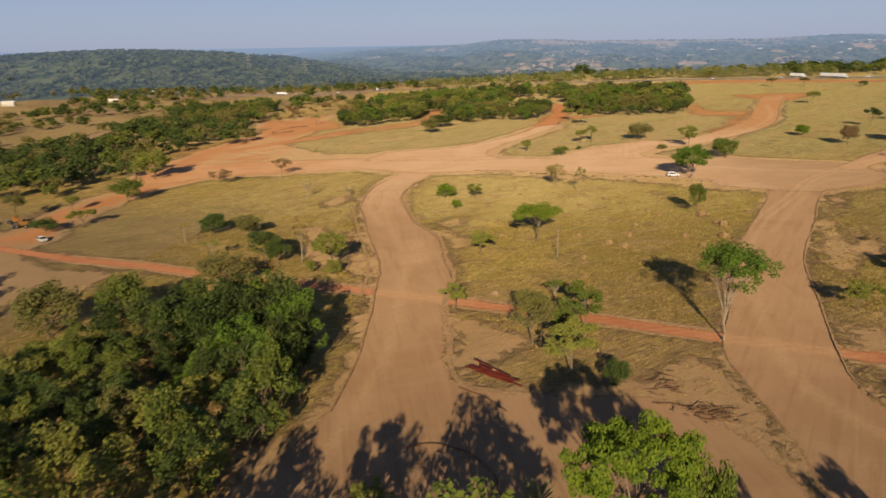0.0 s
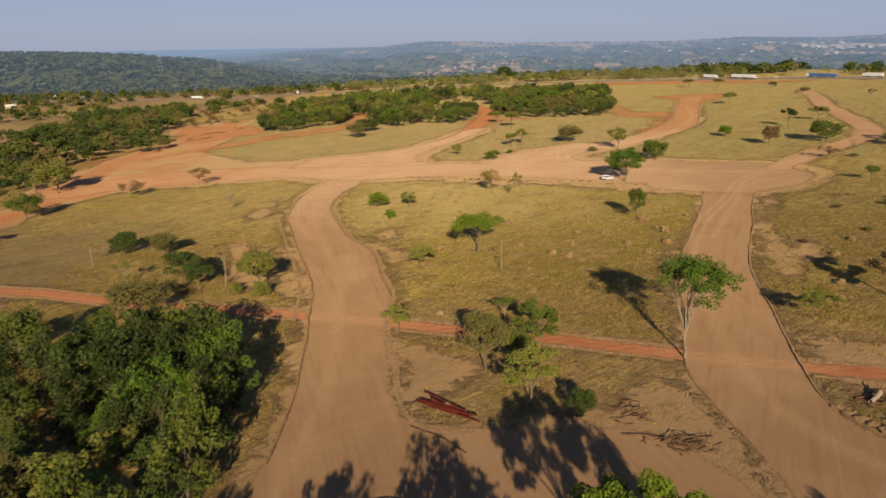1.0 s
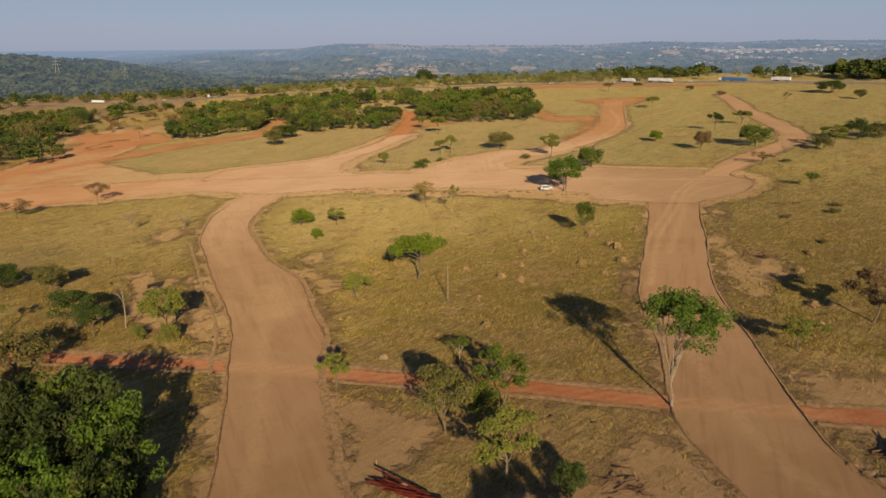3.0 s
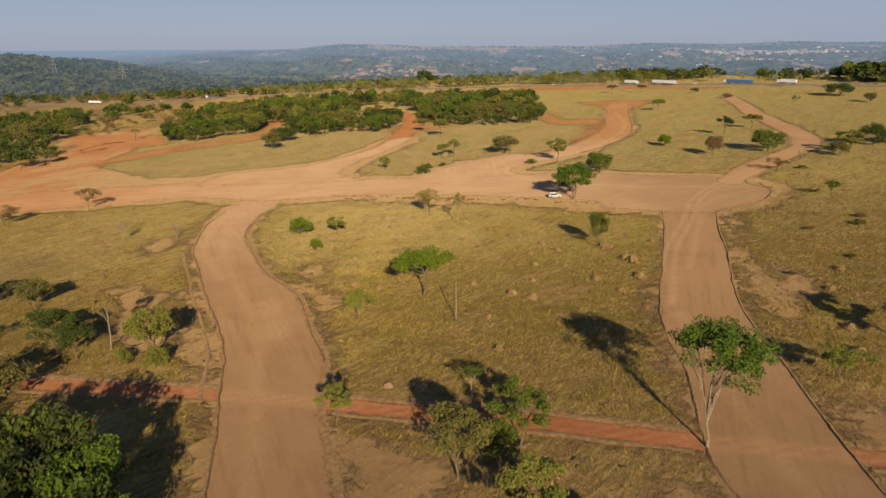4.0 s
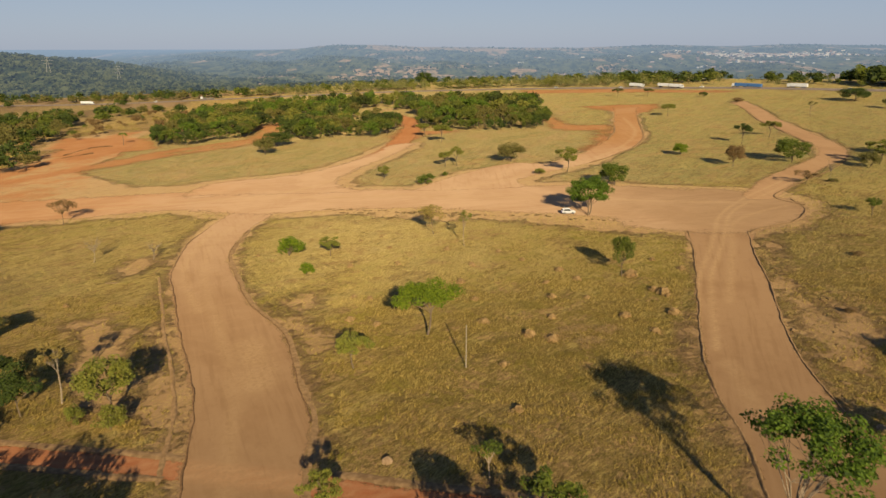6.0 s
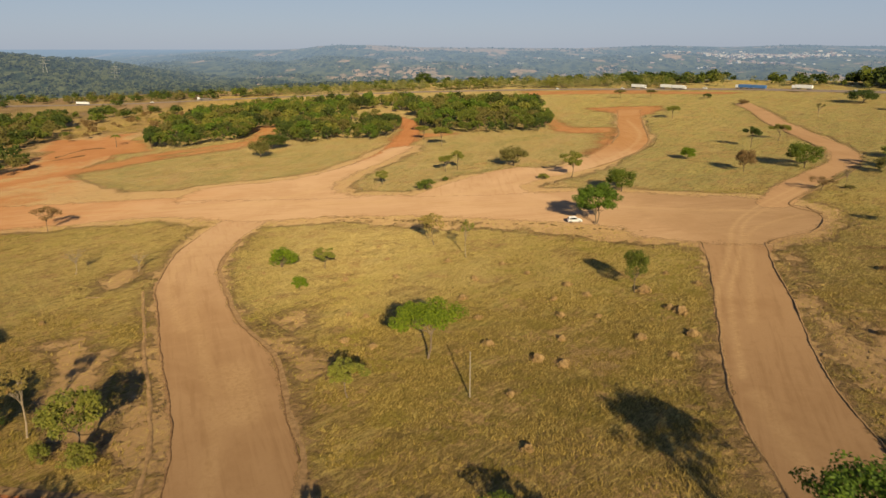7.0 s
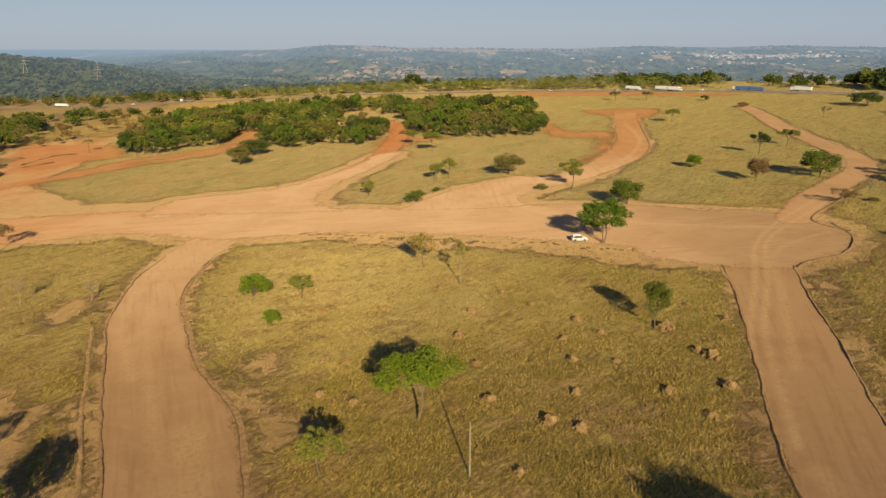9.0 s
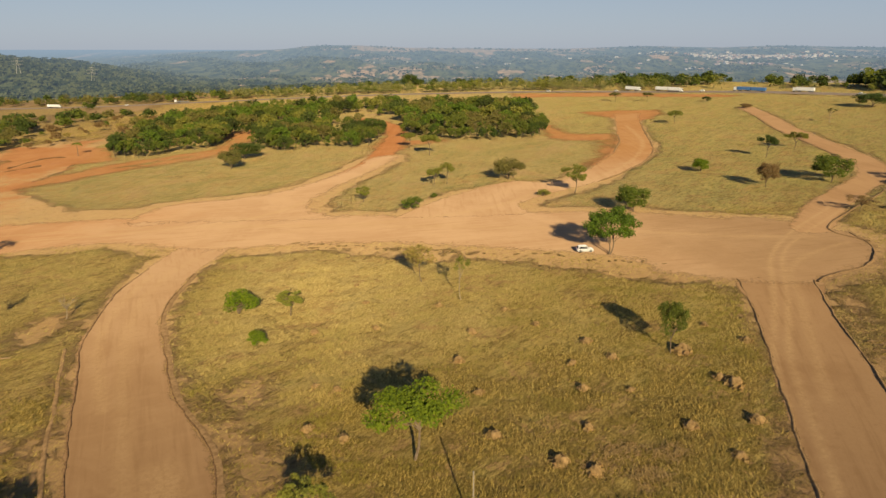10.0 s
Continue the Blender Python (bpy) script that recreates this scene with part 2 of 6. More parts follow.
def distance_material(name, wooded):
    """Far land: woods and dry fields, painted haze glowing bluer the farther off."""
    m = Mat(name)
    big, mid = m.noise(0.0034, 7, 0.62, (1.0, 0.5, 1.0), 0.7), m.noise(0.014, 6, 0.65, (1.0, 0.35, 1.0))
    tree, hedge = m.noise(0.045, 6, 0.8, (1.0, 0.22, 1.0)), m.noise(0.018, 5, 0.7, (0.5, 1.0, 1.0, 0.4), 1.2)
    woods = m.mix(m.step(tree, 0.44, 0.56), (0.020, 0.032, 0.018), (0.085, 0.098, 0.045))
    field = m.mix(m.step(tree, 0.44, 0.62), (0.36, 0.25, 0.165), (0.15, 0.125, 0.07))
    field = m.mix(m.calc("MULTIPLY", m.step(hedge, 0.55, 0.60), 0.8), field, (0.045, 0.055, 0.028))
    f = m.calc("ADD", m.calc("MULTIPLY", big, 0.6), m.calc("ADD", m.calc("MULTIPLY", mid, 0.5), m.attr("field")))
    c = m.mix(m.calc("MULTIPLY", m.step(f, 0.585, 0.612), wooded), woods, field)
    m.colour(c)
    return haze_glow(m, (0.27, 0.355, 0.46), 0.90)


GROUND = ground_material()
ROAD = road_material("graded_tan_earth", TAN, TAN_DARK, TAN_DEEP, -0.40, (150, 330), 0.7)
ROAD_2 = road_material("graded_brown_earth", TAN, TAN_DARK, TAN_DEEP, 0.30, None, 0.6)
SANDY = road_material("sandy_orange_earth", *SAND_TONES, 1.45, None, 3.0, (5, 75))
TRACK = road_material("red_earth_track", (0.285, 0.112, 0.052), (0.235, 0.084, 0.036), (0.18, 0.058, 0.024), 1.35, None, 0.8)
BERM = plain("turned_earth", (0.165, 0.104, 0.054), (0.265, 0.172, 0.091), 1.3, 0.95, 0, 0.8, 0.1)
BARK = plain("grey_brown_bark", (0.13, 0.095, 0.065), (0.21, 0.165, 0.12), 3.0, 0.95, 0, 0.6, 0.04)
PALE_BARK = plain("pale_bark", (0.22, 0.17, 0.12), (0.35, 0.285, 0.21), 3.0, 0.9, 0, 0.5, 0.04)
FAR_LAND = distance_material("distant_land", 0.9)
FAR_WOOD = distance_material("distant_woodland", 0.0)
LEAF = {
    "vivid": leaf_material("deep_green_leaves", (0.040, 0.085, 0.010), (0.14, 0.225, 0.020), (0.14, 0.15, 0.03), 0.03, 0.28),
    "green": leaf_material("green_leaves", (0.045, 0.075, 0.010), (0.15, 0.19, 0.022)),
    "dark": leaf_material("dark_green_leaves", (0.026, 0.050, 0.010), (0.085, 0.125, 0.020), (0.10, 0.09, 0.03)),
    # green darkened to put shade between the crowns into the leaf colour
    "deep": leaf_material("shade_darkened_green_leaves", (0.012, 0.024, 0.005), (0.054, 0.082, 0.012), (0.085, 0.075, 0.025)),
    "olive": leaf_material("olive_leaves", (0.075, 0.080, 0.022), (0.19, 0.18, 0.045), (0.22, 0.155, 0.055), 0.14),
    "light": leaf_material("light_green_leaves", (0.095, 0.12, 0.018), (0.25, 0.26, 0.042), (0.25, 0.19, 0.055), 0.12),
    "bright": leaf_material("fresh_bright_leaves", (0.08, 0.14, 0.010), (0.23, 0.31, 0.020), (0.22, 0.23, 0.035), 0.05, 0.4),
    "brown": leaf_material("dry_brown_leaves", (0.12, 0.08, 0.032), (0.25, 0.17, 0.07), (0.25, 0.14, 0.06), 0.2, 0.2),
    "sage": leaf_material("sage_green_leaves", (0.125, 0.140, 0.042), (0.285, 0.290, 0.100), (0.27, 0.22, 0.09), 0.12),
    "straw": leaf_material("straw_leaves", (0.19, 0.15, 0.04), (0.36, 0.29, 0.08), (0.34, 0.22, 0.08), 0.2),
}

# ---- the plan: edges of the roads, dug earth, woods ----
ROAD_WEST = [(-46, 30), (-42, 64), (-39, 84), (-42, 105), (-49, 132), (-54, 151), (-60, 165), (-69, 184), (-76, 200), (-84, 218), (-88, 233),
             (-91, 250), (-91, 268), (-88, 289), (-75, 286), (-77, 262), (-75, 236), (-69, 220), (-59, 198), (-47.5, 180), (-40.8, 162), (-35.3, 146),
             (-33, 129), (-29, 115), (-26, 103), (-23.5, 97), (-19, 93.5), (-8, 93), (4, 94), (11, 92.5), (17, 86), (22, 76), (24, 60), (26, 30)]
ROAD_EAST = [(24, 50), (24.5, 75), (23, 88), (21, 97), (19.5, 105), (19, 114), (21, 125), (23.5, 137), (24.5, 151), (28, 166), (36, 193), (45, 222),
             (49, 239), (64, 236), (59, 221), (52, 196), (43, 166), (40, 148), (38, 130), (36, 113), (35.5, 101), (39, 92), (50, 84), (75, 76), (75, 50)]
AVENUE = [(-240, 316), (-200, 324), (-165, 327), (-107, 328), (-67, 321), (-26, 313), (10, 310), (40, 305), (62, 294), (79, 287), (91, 270), (90, 260), (86, 251),
          (79, 243.5), (69, 238.5), (64, 235), (49, 238), (44, 242), (36, 246), (29, 259), (2, 271), (-28, 282), (-60, 285), (-75, 283), (-91, 287), (-113, 296), (-142, 291), (-175, 284), (-215, 268)]
LANE_NORTH = ([(-112, 322), (-92, 338), (-73, 352), (-61, 377), (-48, 420), (-43, 465), (-41, 510), (-42, 545), (-48, 580), (-72, 640)], 12)
FAN = [(-120, 322), (-116, 346), (-98, 352), (-80, 360), (-67, 380), (-54, 410), (-48, 440), (-36, 440), (-44, 405), (-54, 375), (-62, 345), (-58, 325), (-52, 314)]
LANE_EAST = [(-30, 311), (-11, 340), (12, 361), (28, 356), (46, 380), (66, 420), (77, 452), (83, 480), (91, 515), (104, 572), (108, 590), (124, 588), (119, 568), (110, 532), (102, 497), (95, 465), (90, 441), (84, 418),
             (73, 393), (62, 376), (53, 363), (44, 353), (35, 346), (21, 334), (11, 322), (9, 308)]
LANE_FAR = ([(84, 276), (100, 299), (120, 320), (139, 340), (152, 366), (160, 405), (172, 472), (186, 525), (200, 590)], 10.5)
LANE_WEST = ([(-150, 302), (-192, 283), (-200, 240), (-194, 205), (-182, 175), (-200, 140)], 24)
TRACK_LINE = [(-190, 168), (-150, 156.5), (-121, 151), (-98, 145), (-66, 138.5), (-51, 135.5), (-30, 130.5), (-18, 127.2), (-1, 123), (18, 117), (37, 112), (49, 109.5), (80, 104), (130, 97)]
DUG = [[(-300, 562), (-267, 551), (-224, 536), (-192, 478), (-214, 455), (-222, 425), (-250, 462), (-276, 510)], [(50, 570), (47, 534), (46, 478), (56, 464), (68, 461), (57, 414), (46, 386), (52, 386), (67, 421), (80, 464), (84, 482), (60, 497), (56, 540)],
       [(88, 614), (93, 584), (103, 566), (113, 540), (140, 580), (142, 600), (117, 615)], [(60, 835), (151, 790), (240, 690), (225, 675), (143, 740), (60, 780)],
       [(-52, 480), (-46, 450), (-34, 462), (-30, 480), (-10, 486), (-10, 497), (-33, 500), (-37, 555), (-52, 566), (-47, 520)],
       [(-170, 590), (-150, 600), (-140, 560), (-160, 540)]]
DUG_LINES = [([(-146, 600), (-145, 560), (-139, 525), (-136, 500), (-142, 480), (-160, 457), (-184, 432), (-205, 400), (-222, 372)], 15), ([(-258, 575), (-246, 520), (-236, 460), (-238, 400), (-232, 350), (-212, 300)], 17), ([(-140, 498), (-160, 478), (-180, 455), (-196, 425), (-212, 395), (-228, 370)], 15), ([(-150, 300), (-190, 282), (-200, 240), (-194, 205), (-184, 178), (-205, 165)], 13)]
BARE = [[(-33, 135), (-40, 160), (-52, 186), (-59, 195), (-54, 196), (-46, 183), (-35, 158), (-29, 138)], [(22, 133), (27, 165), (36, 193), (33, 193), (23, 168), (18, 138)],
        [(-43, 105), (-49, 132), (-56, 155), (-72, 190), (-77, 187), (-67, 160), (-57, 140), (-51, 128), (-45, 112)], [(44, 166), (53, 202), (58, 198), (57, 172), (51, 150), (44, 148)],
        [(-57, 287), (-37, 279), (-18, 272), (9, 265), (36, 252), (48, 238), (35, 236), (23, 245), (1, 256), (-27, 266), (-56, 281)], [(53, 200), (62, 226), (68, 234), (72, 230), (60, 200)], [(45, 168), (50, 184), (54, 182), (50, 166)], [(-50, 75), (-38, 80), (-29, 66), (-44, 58)], [(-54, 134), (-48, 134), (-40, 106), (-43, 96), (-47, 108)], [(-64, 166), (-58, 163), (-50, 138), (-54, 138)],
        [(-262, 470), (-240, 560), (-215, 500), (-202, 440), (-198, 396), (-150, 348), (-110, 345), (-130, 320), (-240, 315)], [(-4, 96), (8, 104), (18, 112), (24, 92), (27, 58), (8, 58)],
        [(-215, 195), (-170, 165), (-150, 152), (-125, 146), (-118, 128), (-150, 108), (-190, 105), (-270, 140)],
        [(10, 110), (20, 108), (22, 90), (0, 94), (4, 100)], [(-97, 190), (-84, 196), (-62, 150), (-72, 150)], [(-104, 232), (-95, 246), (-90, 222), (-97, 210)],
        [(50, 166), (60, 163), (66, 180), (58, 190)], [(36, 128), (75, 120), (90, 104), (60, 96), (38, 100)],
        [(-40, 165), (-32, 175), (-50, 196), (-58, 196)], [(-84, 675), (-70, 690), (-60, 675), (-80, 660)], [(-100, 290), (40, 262), (46, 244), (34, 243), (0, 258), (-30, 272), (-60, 276)],
        [(-36, 158), (-37, 174), (-41, 190), (-43, 203), (-51, 203), (-55, 197), (-46, 180)],
        [(-30, 120), (-24, 122), (-10, 112), (-18, 98), (-25, 100)], [(-440, 560), (-300, 470), (-270, 420), (-300, 400), (-430, 480)]]
WEST_CUT = [(-270, 386), (-257, 423), (-261, 486), (-252, 529), (-224, 532), (-200, 440), (-196, 396), (-170, 347), (-187, 322), (-193, 290), (-190, 263), (-214, 262), (-240, 312)]
HIGHWAY = [(-900, 1010), (-640, 985), (-427, 955), (-277, 945), (-100, 925), (80, 850), (180, 775), (255, 715), (330, 615), (450, 470), (640, 250)]


def smooth(pts, step=2.0):
    """A Catmull-Rom line through pts, at even steps."""
    p = np.array([pts[0], *pts, pts[-1]], float)
    out = []
    for i in range(1, len(p) - 2):
        n = max(2, int(np.linalg.norm(p[i + 1] - p[i]) / step))
        for u in np.arange(n) / n:
            a, b, c, d = p[i - 1:i + 3]
            out.append(0.5 * (2 * b + (c - a) * u + (2 * a - 5 * b + 4 * c - d) * u ** 2 + (3 * b - a - 3 * c + d) * u ** 3))
    return np.array(out + [p[-1]])


def line_distance(x, y, pts):
    best = np.full(np.shape(x), 1e9)
    for (ax, ay), (bx, by) in zip(pts[:-1], pts[1:]):
        dx, dy = bx - ax, by - ay
        u = np.clip(((x - ax) * dx + (y - ay) * dy) / (dx * dx + dy * dy + 1e-9), 0, 1)
        best = np.minimum(best, np.hypot(x - ax - u * dx, y - ay - u * dy))
    return best


def area_distance(x, y, pts):
    """Signed distance to a closed outline, negative inside."""
    inside = np.zeros(np.shape(x), bool)
    ring = [*pts, pts[0]]
    for (ax, ay), (bx, by) in zip(ring[:-1], ring[1:]):
        if ay != by:
            inside ^= ((ay > y) != (by > y)) & (x < (bx - ax) * (y - ay) / (by - ay) + ax)
    d = line_distance(x, y, ring)
    return np.where(inside, -d, d)


def soft(v, lo, hi):
    u = np.clip((v - lo) / (hi - lo), 0, 1)
    return u * u * (3 - 2 * u)


def waves(x, y, size, seed):
    """Smooth rolling noise from a few crossed sines, about -1 to 1."""
    r = np.random.RandomState(seed)
    v = 0
    for k in range(7):
        a, f, p = r.uniform(0, 6.28), r.uniform(0.6, 1.9) / size * 6.28, r.uniform(0, 6.28)
        v = v + np.sin((x * np.cos(a) + y * np.sin(a)) * f + p) / 7 ** 0.5
    return v * 0.7


def roads_distance(x, y):
    d = np.minimum(area_distance(x, y, ROAD_WEST), area_distance(x, y, ROAD_EAST))
    d = np.minimum(np.minimum(d, area_distance(x, y, AVENUE)), area_distance(x, y, FAN))
    d = np.minimum(d, area_distance(x, y, LANE_EAST))
    for pts, w in (LANE_NORTH, LANE_FAR, LANE_WEST):
        d = np.minimum(d, line_distance(x, y, pts) - w / 2)
    return np.minimum(d, line_distance(x, y, TRACK_LINE) - 2.4)


HX, HY = np.array(HIGHWAY).T


def paler_grass(x, y):
    """Where the stalks are paler: the lots below the avenue, most in the west."""
    return soft(y + 14 * waves(x, y, 30, 61), 172, 240) * (1 - 0.85 * soft(x + 12 * waves(x, y, 24, 62), -35, 25)) * (1 - soft(y, 285, 320)) * (1 - 0.55 * soft(-x, 58, 72)) * (1 - soft(-x, 120, 170))


def darkened_grass(x, y):
    """How far grass is darkened, brown-green tone plus painted shade: middle lot's south, east lot."""
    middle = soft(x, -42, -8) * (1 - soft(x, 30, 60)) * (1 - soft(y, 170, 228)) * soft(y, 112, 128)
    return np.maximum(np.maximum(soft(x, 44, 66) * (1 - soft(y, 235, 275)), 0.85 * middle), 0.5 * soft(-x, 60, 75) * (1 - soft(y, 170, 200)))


# far skylines by bearing: a ridge with fields 3.7 km off, and a wooded hill 1.7 km off in the north-west
RIDGE_B = (-60, -28, -24.7, -22.6, -18.6, -15, -12, -10.5, -8.9, -6.5, -2.6, 3.4, 9.7, 15.6, 20.7, 25, 28.4, 31.5, 60)
RIDGE_Z = (-30, -22, -14, -5, 17, 25, 33, 48, 53, 53, 41, 38, 36, 51, 43, 54, 48, 46, 44)
HILL_B = (-70, -50, -46, -43, -39, -35.6, -31, -28, -26.5, -24.6, -23.3, -21.4, -20, -17, -14)
HILL_Z = (22, 30, 31, 33, 33, 29, 22, 15, 9, -3, -12, -26, -36, -44, -50)


def terrain(x, y):
    """Height of the land: a plateau that rises to the east, a valley past the highway, far ridges and a wooded hill in the north-west."""
    x, y = np.asarray(x, float), np.asarray(y, float)
    base = np.where(np.abs(x) < 330, 0.048 * x, np.sign(x) * (0.048 * 330 + 12 * np.tanh((np.abs(x) - 330) * 0.004)))
    r, b = np.hypot(x, y - 50), np.degrees(np.arctan2(x, y - 50))
    fall = np.maximum(soft(y - np.interp(x, HX, HY), 150, 1000), soft(-b, 20, 32) * soft(r, 1220, 1650) * soft(y, 300, 500))
    low = -52 + 10 * soft(b, 10, 30)
    ridge = np.interp(b, RIDGE_B, RIDGE_Z)
    far = low + (ridge - low) * (0.55 * soft(r, 1900, 3100) + 0.45 * soft(r, 3000, 3700))
    far = far + (waves(x, y, 1100, 3) * 11 + waves(x, y, 520, 13) * 10 * (1 - soft(-b, 14, 28))) * soft(r, 1200, 2200) * (1 - soft(r, 3100, 3650))
    far = far + (24 - far) * soft(r, 4000, 4700)
    hill = (np.interp(b, HILL_B, HILL_Z) - low) * soft(r, 1230, 1800) * (1 - soft(r, 2000, 3200)) + waves(x, y, 420, 8) * 2.5 * soft(-b, 16, 26) * soft(r, 1200, 1700) * (1 - soft(r, 2300, 3400))
    return base * (1 - fall) + (far + hill) * fall


def lie(x, y):
    """Height of the ground's surface, with the humps off the roads."""
    return terrain(x, y) + soft(roads_distance(x, y), 0.5, 5) * (waves(x, y, 26, 1) * 0.22 + waves(x, y, 7, 2) * 0.09) - 0.02


def z_at(x, y):
    return float(terrain(x, y))


def lie_at(x, y):
    return float(lie(np.array([float(x)]), np.array([float(y)]))[0])


# ---- mesh helpers ----
def mesh(name, V, F, material=None, smoothed=False):
    me = bpy.data.meshes.new(name)
    me.from_pydata([tuple(v) for v in np.asarray(V, float).tolist()], [], F if isinstance(F, list) else F.tolist())
    if material:
        me.materials.append(material)
    if smoothed:
        me.polygons.foreach_set("use_smooth", np.ones(len(me.polygons), bool))
    me.update()
    return me


def setting(name, me, label):
    return tagged(new(name, me), label, name.split("_")[0], kind="structure")


def spread(lo, hi, step, grow, far_lo, far_hi):
    mid = list(np.arange(lo, hi, step))
    s, v = step, hi
    while v < far_hi:
        mid.append(v)
        s *= grow
        v += s
    mid.append(far_hi)
    s, v, left = step, lo, []
    while True:
        s *= grow
        v -= s
        if v < far_lo:
            break
        left.append(v)
    return np.array([far_lo, *left[::-1], *mid])


# ---- ground and far land: one net of points, near part and far part ----
def build_ground():
    gx, gy = spread(-280, 250, 2.0, 1.09, -4900, 4900), spread(30, 560, 2.0, 1.034, -900, 4950)
    X, Y = np.meshgrid(gx, gy)
    Z = lie(X, Y)
    n, w = len(gy), len(gx)
    idx = np.arange(n * w).reshape(n, w)
    quads = np.stack([idx[:-1, :-1], idx[:-1, 1:], idx[1:, 1:], idx[1:, :-1]], -1).reshape(-1, 4)
    P = np.stack([X, Y, Z], -1).reshape(-1, 3)
    mid = P[quads].mean(1)
    off = np.hypot(mid[:, 0], mid[:, 1] - 50)
    far = ((off > 1500) | ((off > 1240) & (mid[:, 0] < -0.3 * mid[:, 1]))) & (mid[:, 1] > 300)
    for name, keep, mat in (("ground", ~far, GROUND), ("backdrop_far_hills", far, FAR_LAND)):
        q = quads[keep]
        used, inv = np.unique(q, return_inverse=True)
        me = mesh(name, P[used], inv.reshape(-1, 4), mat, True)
        if name == "ground":
            x, y = P[used, 0], P[used, 1]
            bare = roads_distance(x, y) - 0.8
            bare = np.minimum(bare, np.minimum(area_distance(x, y, AVENUE), np.minimum(area_distance(x, y, FAN), area_distance(x, y, LANE_EAST) + 5 * soft(y, 345, 365))) - 7.5)
            bare = np.minimum(bare, np.where(x < -235, 2.5 + 7 * waves(x, y, 150, 51), 60))
            bare = np.minimum(bare, area_distance(x, y, ROAD_WEST) - 2.6)
            for a in BARE:
                bare = np.minimum(bare, area_distance(x, y, a) + 1.5)
            dug = np.full(len(x), 99.0)
            for a in DUG:
                dug = np.minimum(dug, area_distance(x, y, a))
            for pts, w in DUG_LINES:
                dug = np.minimum(dug, line_distance(x, y, pts) - w / 2)
            dug = np.minimum(dug, line_distance(x, y, LANE_NORTH[0][5:]) - 4)
            dug = np.minimum(dug, np.maximum(area_distance(x, y, WEST_CUT), -2) + 2.5)
            lush = 0.25 + 0.35 * soft(x, -60, 60) * soft(y, 120, 200) + 0.2 * soft(y, 150, 240) - 0.3 * soft(-x, 200, 330) + 0.5 * soft(x, 20, 80) * soft(y, 200, 260)
            sandy = soft(y, 225, 275) * 0.8
            for key, val in (("bare", bare), ("dug", dug), ("lush", lush), ("sandy", sandy), ("west", np.maximum(0.9 * soft(-x, 260, 380), np.maximum(0.8 * soft(-x, 100, 135) * (1 - soft(y, 200, 245)), 0.15 * (1 - soft(y, 110, 123)) * soft(x, -45, -35)))), ("darkened", darkened_grass(x, y)), ("paler", paler_grass(x, y)), ("tawny", 0.8 * (1 - soft(y, 112, 158)) * soft(x, -50, -38) * (1 - 0.6 * soft(x, 50, 75))), ("meadow", soft(y, 285, 320) * (1 - 0.65 * soft(x, 30, 95)) * (1 - soft(-x, 200, 260))), ("straw", 0.9 * soft(y, 150, 225) * (1 - 0.35 * soft(y, 380, 520)) * (1 - soft(-x, 110, 200)) * (1 - 0.8 * soft(x, 15, 75) * soft(y, 285, 330)))):
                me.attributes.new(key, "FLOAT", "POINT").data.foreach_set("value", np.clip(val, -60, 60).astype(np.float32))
            setting(name, me, "dry savanna grassland with patches of bare tan earth")
        else:
            r = np.hypot(P[used, 0], P[used, 1] - 50)
            # share of the painted haze glow, growing with distance
            me.attributes.new("haze", "FLOAT", "POINT").data.foreach_set("value", (0.13 + 0.55 * soft(r, 1100, 3900) + 0.26 * soft(r, 3900, 4600)).astype(np.float32))
            b = np.degrees(np.arctan2(P[used, 0], P[used, 1] - 50))
            me.attributes.new("field", "FLOAT", "POINT").data.foreach_set("value", (0.15 * soft(r, 3330, 3480) * soft(b, -8, -5) * (1 - soft(b, 10, 13)) * (1 - soft(r, 3800, 4100)) - 0.015 + 0.05 * soft(r, 1700, 1900) * (1 - soft(r, 2400, 2700)) * soft(b, -13, -8) - 0.25 * soft(-b, 17, 22) * (1 - soft(r, 2300, 2700))).astype(np.float32))
            setting(name, me, "hazy wooded valley and far ridges with dry fields")


build_ground()


# wheel marks and traces on the graded roads: line, half width, strength
RUTS = [([(27, 165), (38.4, 199), (47.2, 218), (55.2, 236), (61.5, 251), (70, 264.3), (82.3, 279), (94, 291), (106, 304)], 0.8, 0.6),
        ([(30, 165), (41, 199), (49.6, 217.5), (57.7, 235.7), (65.3, 252.9), (72.6, 263.5), (84, 276), (96, 288), (108, 301)], 0.8, 0.6),
        ([(-34, 50), (-35, 75), (-36, 96), (-38, 112), (-43, 132), (-50, 158), (-60, 182), (-70, 205), (-78, 226), (-83, 248), (-82, 270), (-72, 292), (-50, 302), (-10, 298)], 1.6, 0.3),
        ([(-210, 300), (-150, 312), (-90, 312), (-30, 300), (20, 288), (55, 275), (80, 268)], 2.2, 0.4),
        ([(-160, 303), (-120, 306), (-80, 318), (-62, 345), (-50, 385), (-44, 430)], 1.8, 0.7), ([(-100, 312), (-40, 305), (0, 318), (20, 340), (46, 362), (70, 400), (88, 450), (98, 520)], 1.6, 0.6),
        ([(30, 160), (28, 140), (27, 118), (29, 98), (38, 84), (52, 78), (90, 74)], 1.8, 0.3), ([(-52, 175), (-50, 170), (-48, 165), (-46.5, 159)], 4.5, 0.45),
        ([(-88, 262), (-86, 240), (-82, 222), (-68, 193)], 1.4, 0.45), ([(40, 186), (48, 206), (56, 226), (64, 246), (78, 258), (86, 262)], 1.2, 0.4)]
RUTS += [([(x, y + k) for x, y in TRACK_LINE], 0.8, 0.4) for k in (-1.0, 1.0)]
